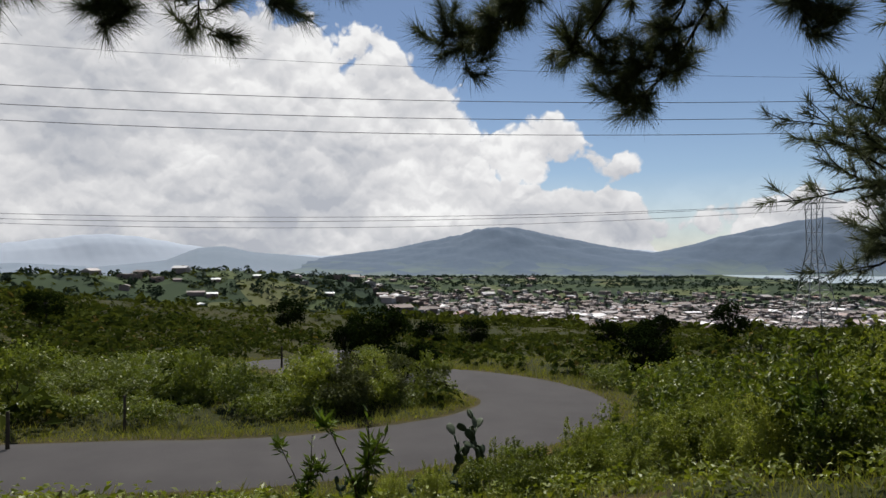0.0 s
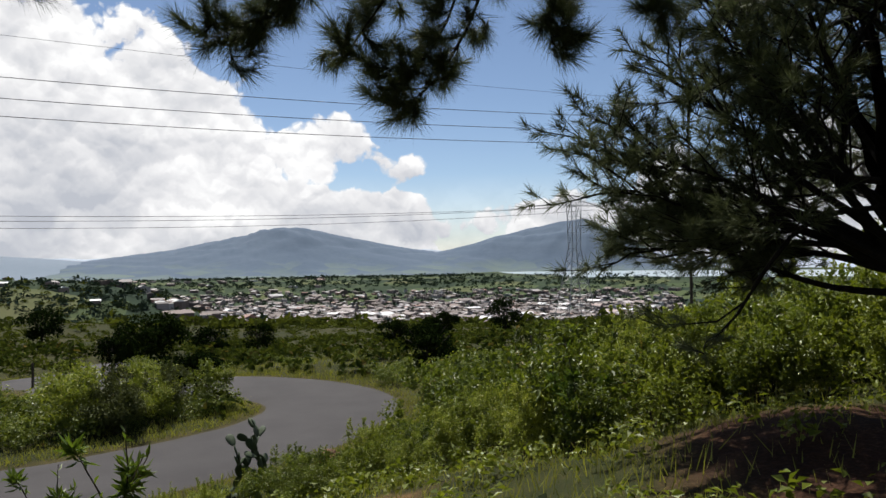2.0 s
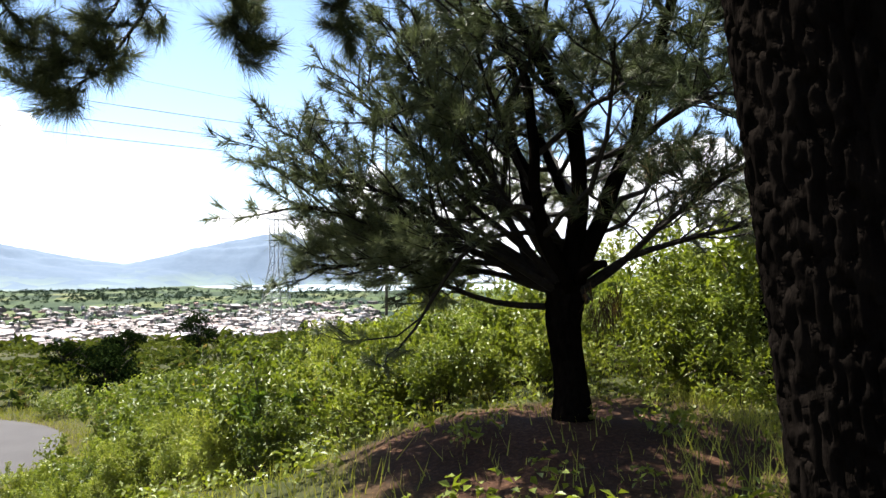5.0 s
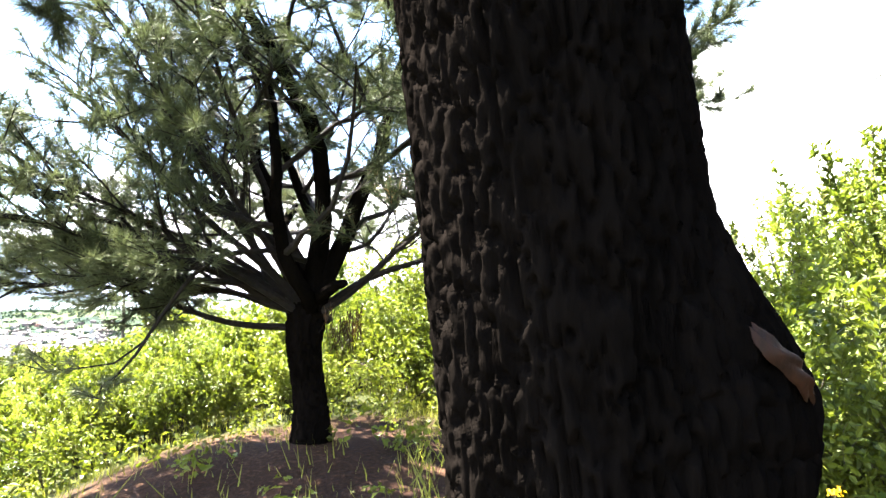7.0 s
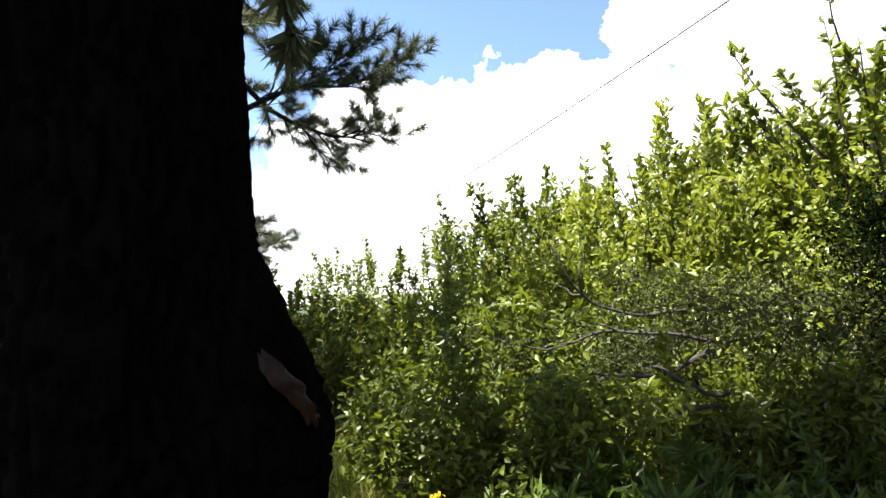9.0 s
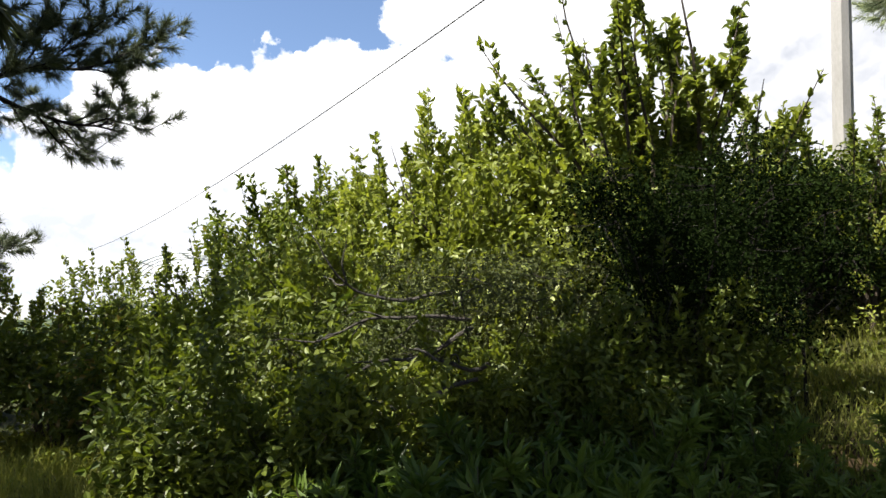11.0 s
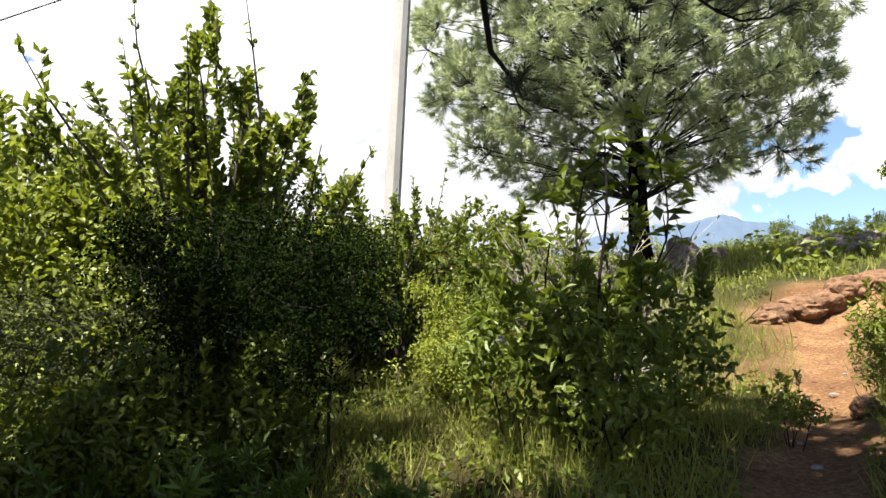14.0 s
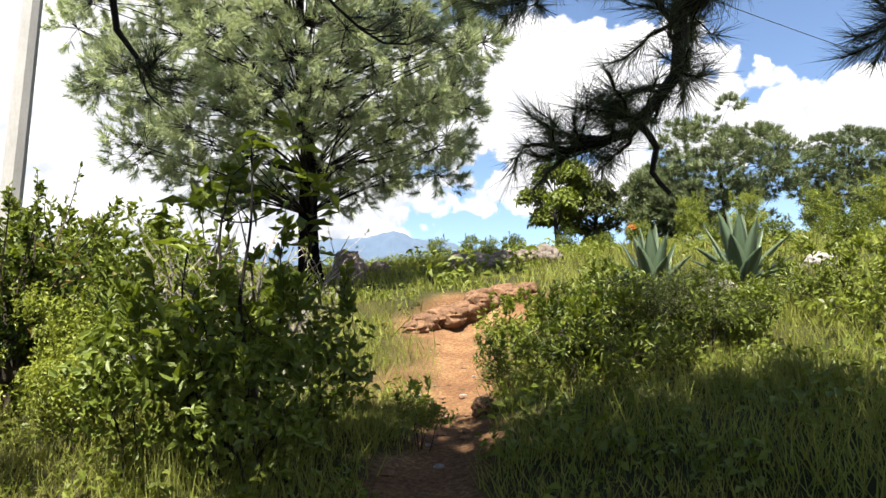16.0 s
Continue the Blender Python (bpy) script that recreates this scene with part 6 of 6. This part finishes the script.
def prickly_pear(x, y, seed, pads, tall, label):
    rng = np.random.default_rng(seed)
    ob = thing("cactus", label, "cactus", (x, y, h(x, y)), "prickly pears")
    tips = [(np.array([q * 0.16, q * q * 0.1, -0.05]), np.array([q * 0.35, 0, 1.0])) for q in (-2, -1, 0, 1, 2)]
    for k in range(pads):
        base, way = tips[max(0, len(tips) - 1 - int(rng.integers(0, 12)))]
        w = unit(way + rng.normal(size=3) * (0.7, 0.7, 0.2) + (0, 0, 0.6))
        ll = tall * rng.uniform(0.12, 0.18)
        bm = bmesh.new()
        bmesh.ops.create_uvsphere(bm, u_segments=12, v_segments=8, radius=1.0)
        q = Vector(w).to_track_quat('Z', 'Y').to_matrix()
        spin = Matrix.Rotation(rng.uniform(0, 3.1), 3, 'Z')
        for v in bm.verts:
            c = v.co
            c = Vector((c.x * ll * 0.33 * (1 + 0.25 * c.z), c.y * ll * 0.08, c.z * ll * 0.55))
            v.co = Vector(base + w * ll * 0.48) + q @ (spin @ c)
        me = bpy.data.meshes.new("pad")
        bm.to_mesh(me)
        bm.free()
        me.materials.append(CACTUS)
        me.shade_smooth()
        pd = new("pad", me)
        pd.parent = ob
        tips.append((base + w * ll * 0.95, w))


prickly_pear(0.55, 14.9, 3, 64, 1.65, "dark branching prickly pear cactus by the road")
prickly_pear(-0.25, 15.4, 4, 16, 1.5, "small dark prickly pear cactus by the road")
prickly_pear(-2.1, 16.0, 7, 12, 1.3, "dark prickly pear on the road bank")

# ---- posts, poles, wires, pylon ----


def cable(name, label, p0, p1, sag, radius, group="power lines"):
    sp = Soup()
    t = np.linspace(0, 1, 40)[:, None]
    pts = np.array(p0) * (1 - t) + np.array(p1) * t
    pts[:, 2] -= (4 * sag * t * (1 - t))[:, 0]
    tube(sp, pts, radius, 5)
    return tagged(part(name, sp, CABLE), label, "cable", group)


PX, PY = place(-132.0, 10, *S0)
post = thing("utility_pole", "tapering grey concrete utility pole behind the shrubs", "pole", (PX, PY, h(PX, PY)), "utility poles")
sp = Soup()
tube(sp, [(0, 0, -0.3), (-0.14, -0.15, 4.5), (-0.30, -0.31, 9.4)], [0.14, 0.12, 0.095], 8)
part("shaft", sp, CONCRETE, post)
sp = Soup()
tube(sp, [(-0.9, 0.0, 9.0), (0.4, -0.6, 9.0)], 0.05, 4)
part("crossarm", sp, CONCRETE, post)
cable("wire", "thin black wire running down from the pole", (PX, PY, h(PX, PY) + 7.6), (62, 13, 6.3), 0.9, 0.018)
cable("wire", "thin black wire over the hill", (PX, PY, h(PX, PY) + 9.1), (-40, -60, 15), 1.5, 0.012)

TX, TY = place(-28.4, 170)
tz = h(TX, TY)
pylon = thing("pylon", "grey steel lattice power pylon in the valley", "pylon", (TX, TY, tz))
ptop = 1.6 + 170 * math.tan(radians(4.5)) - tz


def lattice(z0, w0, z1, w1, bays, rad):
    for k in range(4):
        c = [(1, 1), (1, -1), (-1, -1), (-1, 1)]
        a0, b0 = c[k], c[(k + 1) % 4]
        sp = Soup()
        tube(sp, [(a0[0] * w0, a0[1] * w0, z0), (a0[0] * w1, a0[1] * w1, z1)], rad, 4)
        part("leg", sp, STEEL, pylon)
        for q in range(bays):
            f0, f1 = q / bays, (q + 1) / bays
            za, zb = z0 + (z1 - z0) * f0, z0 + (z1 - z0) * f1
            wa_, wb_ = w0 + (w1 - w0) * f0, w0 + (w1 - w0) * f1
            br = Soup()
            tube(br, [(a0[0] * wa_, a0[1] * wa_, za), (b0[0] * wb_, b0[1] * wb_, zb)], rad * 0.45, 3)
            part("brace", br, STEEL, pylon)
            br = Soup()
            tube(br, [(b0[0] * wa_, b0[1] * wa_, za), (a0[0] * wb_, a0[1] * wb_, zb)], rad * 0.45, 3)
            part("brace", br, STEEL, pylon)
            br = Soup()
            tube(br, [(a0[0] * wb_, a0[1] * wb_, zb), (b0[0] * wb_, b0[1] * wb_, zb)], rad * 0.4, 3)
            part("brace", br, STEEL, pylon)


lattice(-1, 4.2, ptop * 0.62, 1.1, 7, 0.12)
lattice(ptop * 0.62, 1.1, ptop, 1.3, 3, 0.10)
arm = Soup()
for s in (-1, 1):
    tube(arm, [(s * -1.4, -s * 1.4, ptop - 1.3), (s * 8.5, s * 2.0, ptop - 1.1)], 0.12, 4)
    tube(arm, [(s * 1.4, s * 1.4, ptop + 0.4), (s * 8.5, s * 2.0, ptop - 1.1)], 0.12, 4)
    for q in range(5):
        f0 = q / 5
        tube(arm, [(s * (1 + 7.5 * f0), s * 2.0 * f0, ptop - 1.2), (s * (1.6 + 7.5 * f0), s * 2.0 * f0, ptop + 0.4 - 1.5 * f0)], 0.07, 3)
part("crossarm", arm, STEEL, pylon)
for k, s in enumerate((-8.0, -7.0, 7.5)):
    cable("power_line", "far high-voltage line from the pylon", (TX + s, TY + s * 0.24, tz + ptop - 2.0), (-260 + s, 120 + s, 22), 7 + k, 0.045)
WX, WY = place(-37.2, 75)
post2 = thing("utility_pole", "dark wooden utility pole beyond the bushes", "pole", (WX, WY, h(WX, WY)), "utility poles")
sp = Soup()
tube(sp, [(0, 0, -0.5), (0, 0, 17.4 - h(WX, WY))], [0.17, 0.12], 8)
part("shaft", sp, TIMBER, post2)
sp = Soup()
tube(sp, [(-0.8, 0.6, 15.3 - h(WX, WY)), (0.8, -0.6, 15.3 - h(WX, WY))], 0.06, 4)
part("crossarm", sp, TIMBER, post2)
for k, (zr, zl) in enumerate(((15.6, 16.6), (14.2, 14.9), (12.9, 13.6))):
    cable("power_line", "black power line spanning the valley", (WX, WY, zr), (-95, 52, zl + 3.5), 2.6, 0.028)
cable("power_line", "thin upper power line", (WX, WY, 17.3), (-95, 52, 24), 2.2, 0.014)

for az, d, top_z, rad in ((29.4, 13.0, -2.25, 0.07), (32.5, 26, -2.6, 0.06), (13.3, 40, -3.6, 0.06), (-25.0, 45, -3.6, 0.06), (25, 27, -2.9, 0.05)):
    fx, fy = place(az, d, 0, 0)
    fp = thing("fence_post", "short weathered wooden fence post", "post", (fx, fy, h(fx, fy)), "fence posts")
    sp = Soup()
    tt_ = top_z - h(fx, fy) if d < 15 else 1.3
    tube(sp, [(0, 0, -0.2), (0.01, 0, tt_ * 0.5), (0, 0.01, tt_)], [rad * 1.1, rad, rad * 0.95], 9)
    part("stake", sp, TIMBER, fp)

# the white tunnel roof beyond the thicket
GX, GY = place(-84.6, 58)
gh = thing("greenhouse", "white arched plastic greenhouse roof behind the trees", "greenhouse", (GX, GY, h(GX, GY)))
gt = 5.7 - h(GX, GY)
t = np.linspace(0, np.pi, 13)
for k in range(4):
    sp = Soup()
    tube(sp, [(k * 2.2 - 3, math.cos(u_) * 4.0, gt - 2.4 + math.sin(u_) * 2.4) for u_ in t], 0.09, 5)
    part("arch", sp, WHITE, gh)
for k in range(5):
    sp = Soup()
    u_ = np.pi * k / 4
    tube(sp, [(-3.1, math.cos(u_) * 4.0, gt - 2.4 + math.sin(u_) * 2.4), (3.7, math.cos(u_) * 4.0, gt - 2.4 + math.sin(u_) * 2.4)], 0.07, 5)
    part("purlin", sp, WHITE, gh)
sp = Soup()
for s in (-1, 1):
    for k in range(4):
        tube(sp, [(k * 2.2 - 3, s * 4.0, -0.3), (k * 2.2 - 3, s * 4.0, gt - 2.4)], 0.08, 5)
part("frame", sp, WHITE, gh)
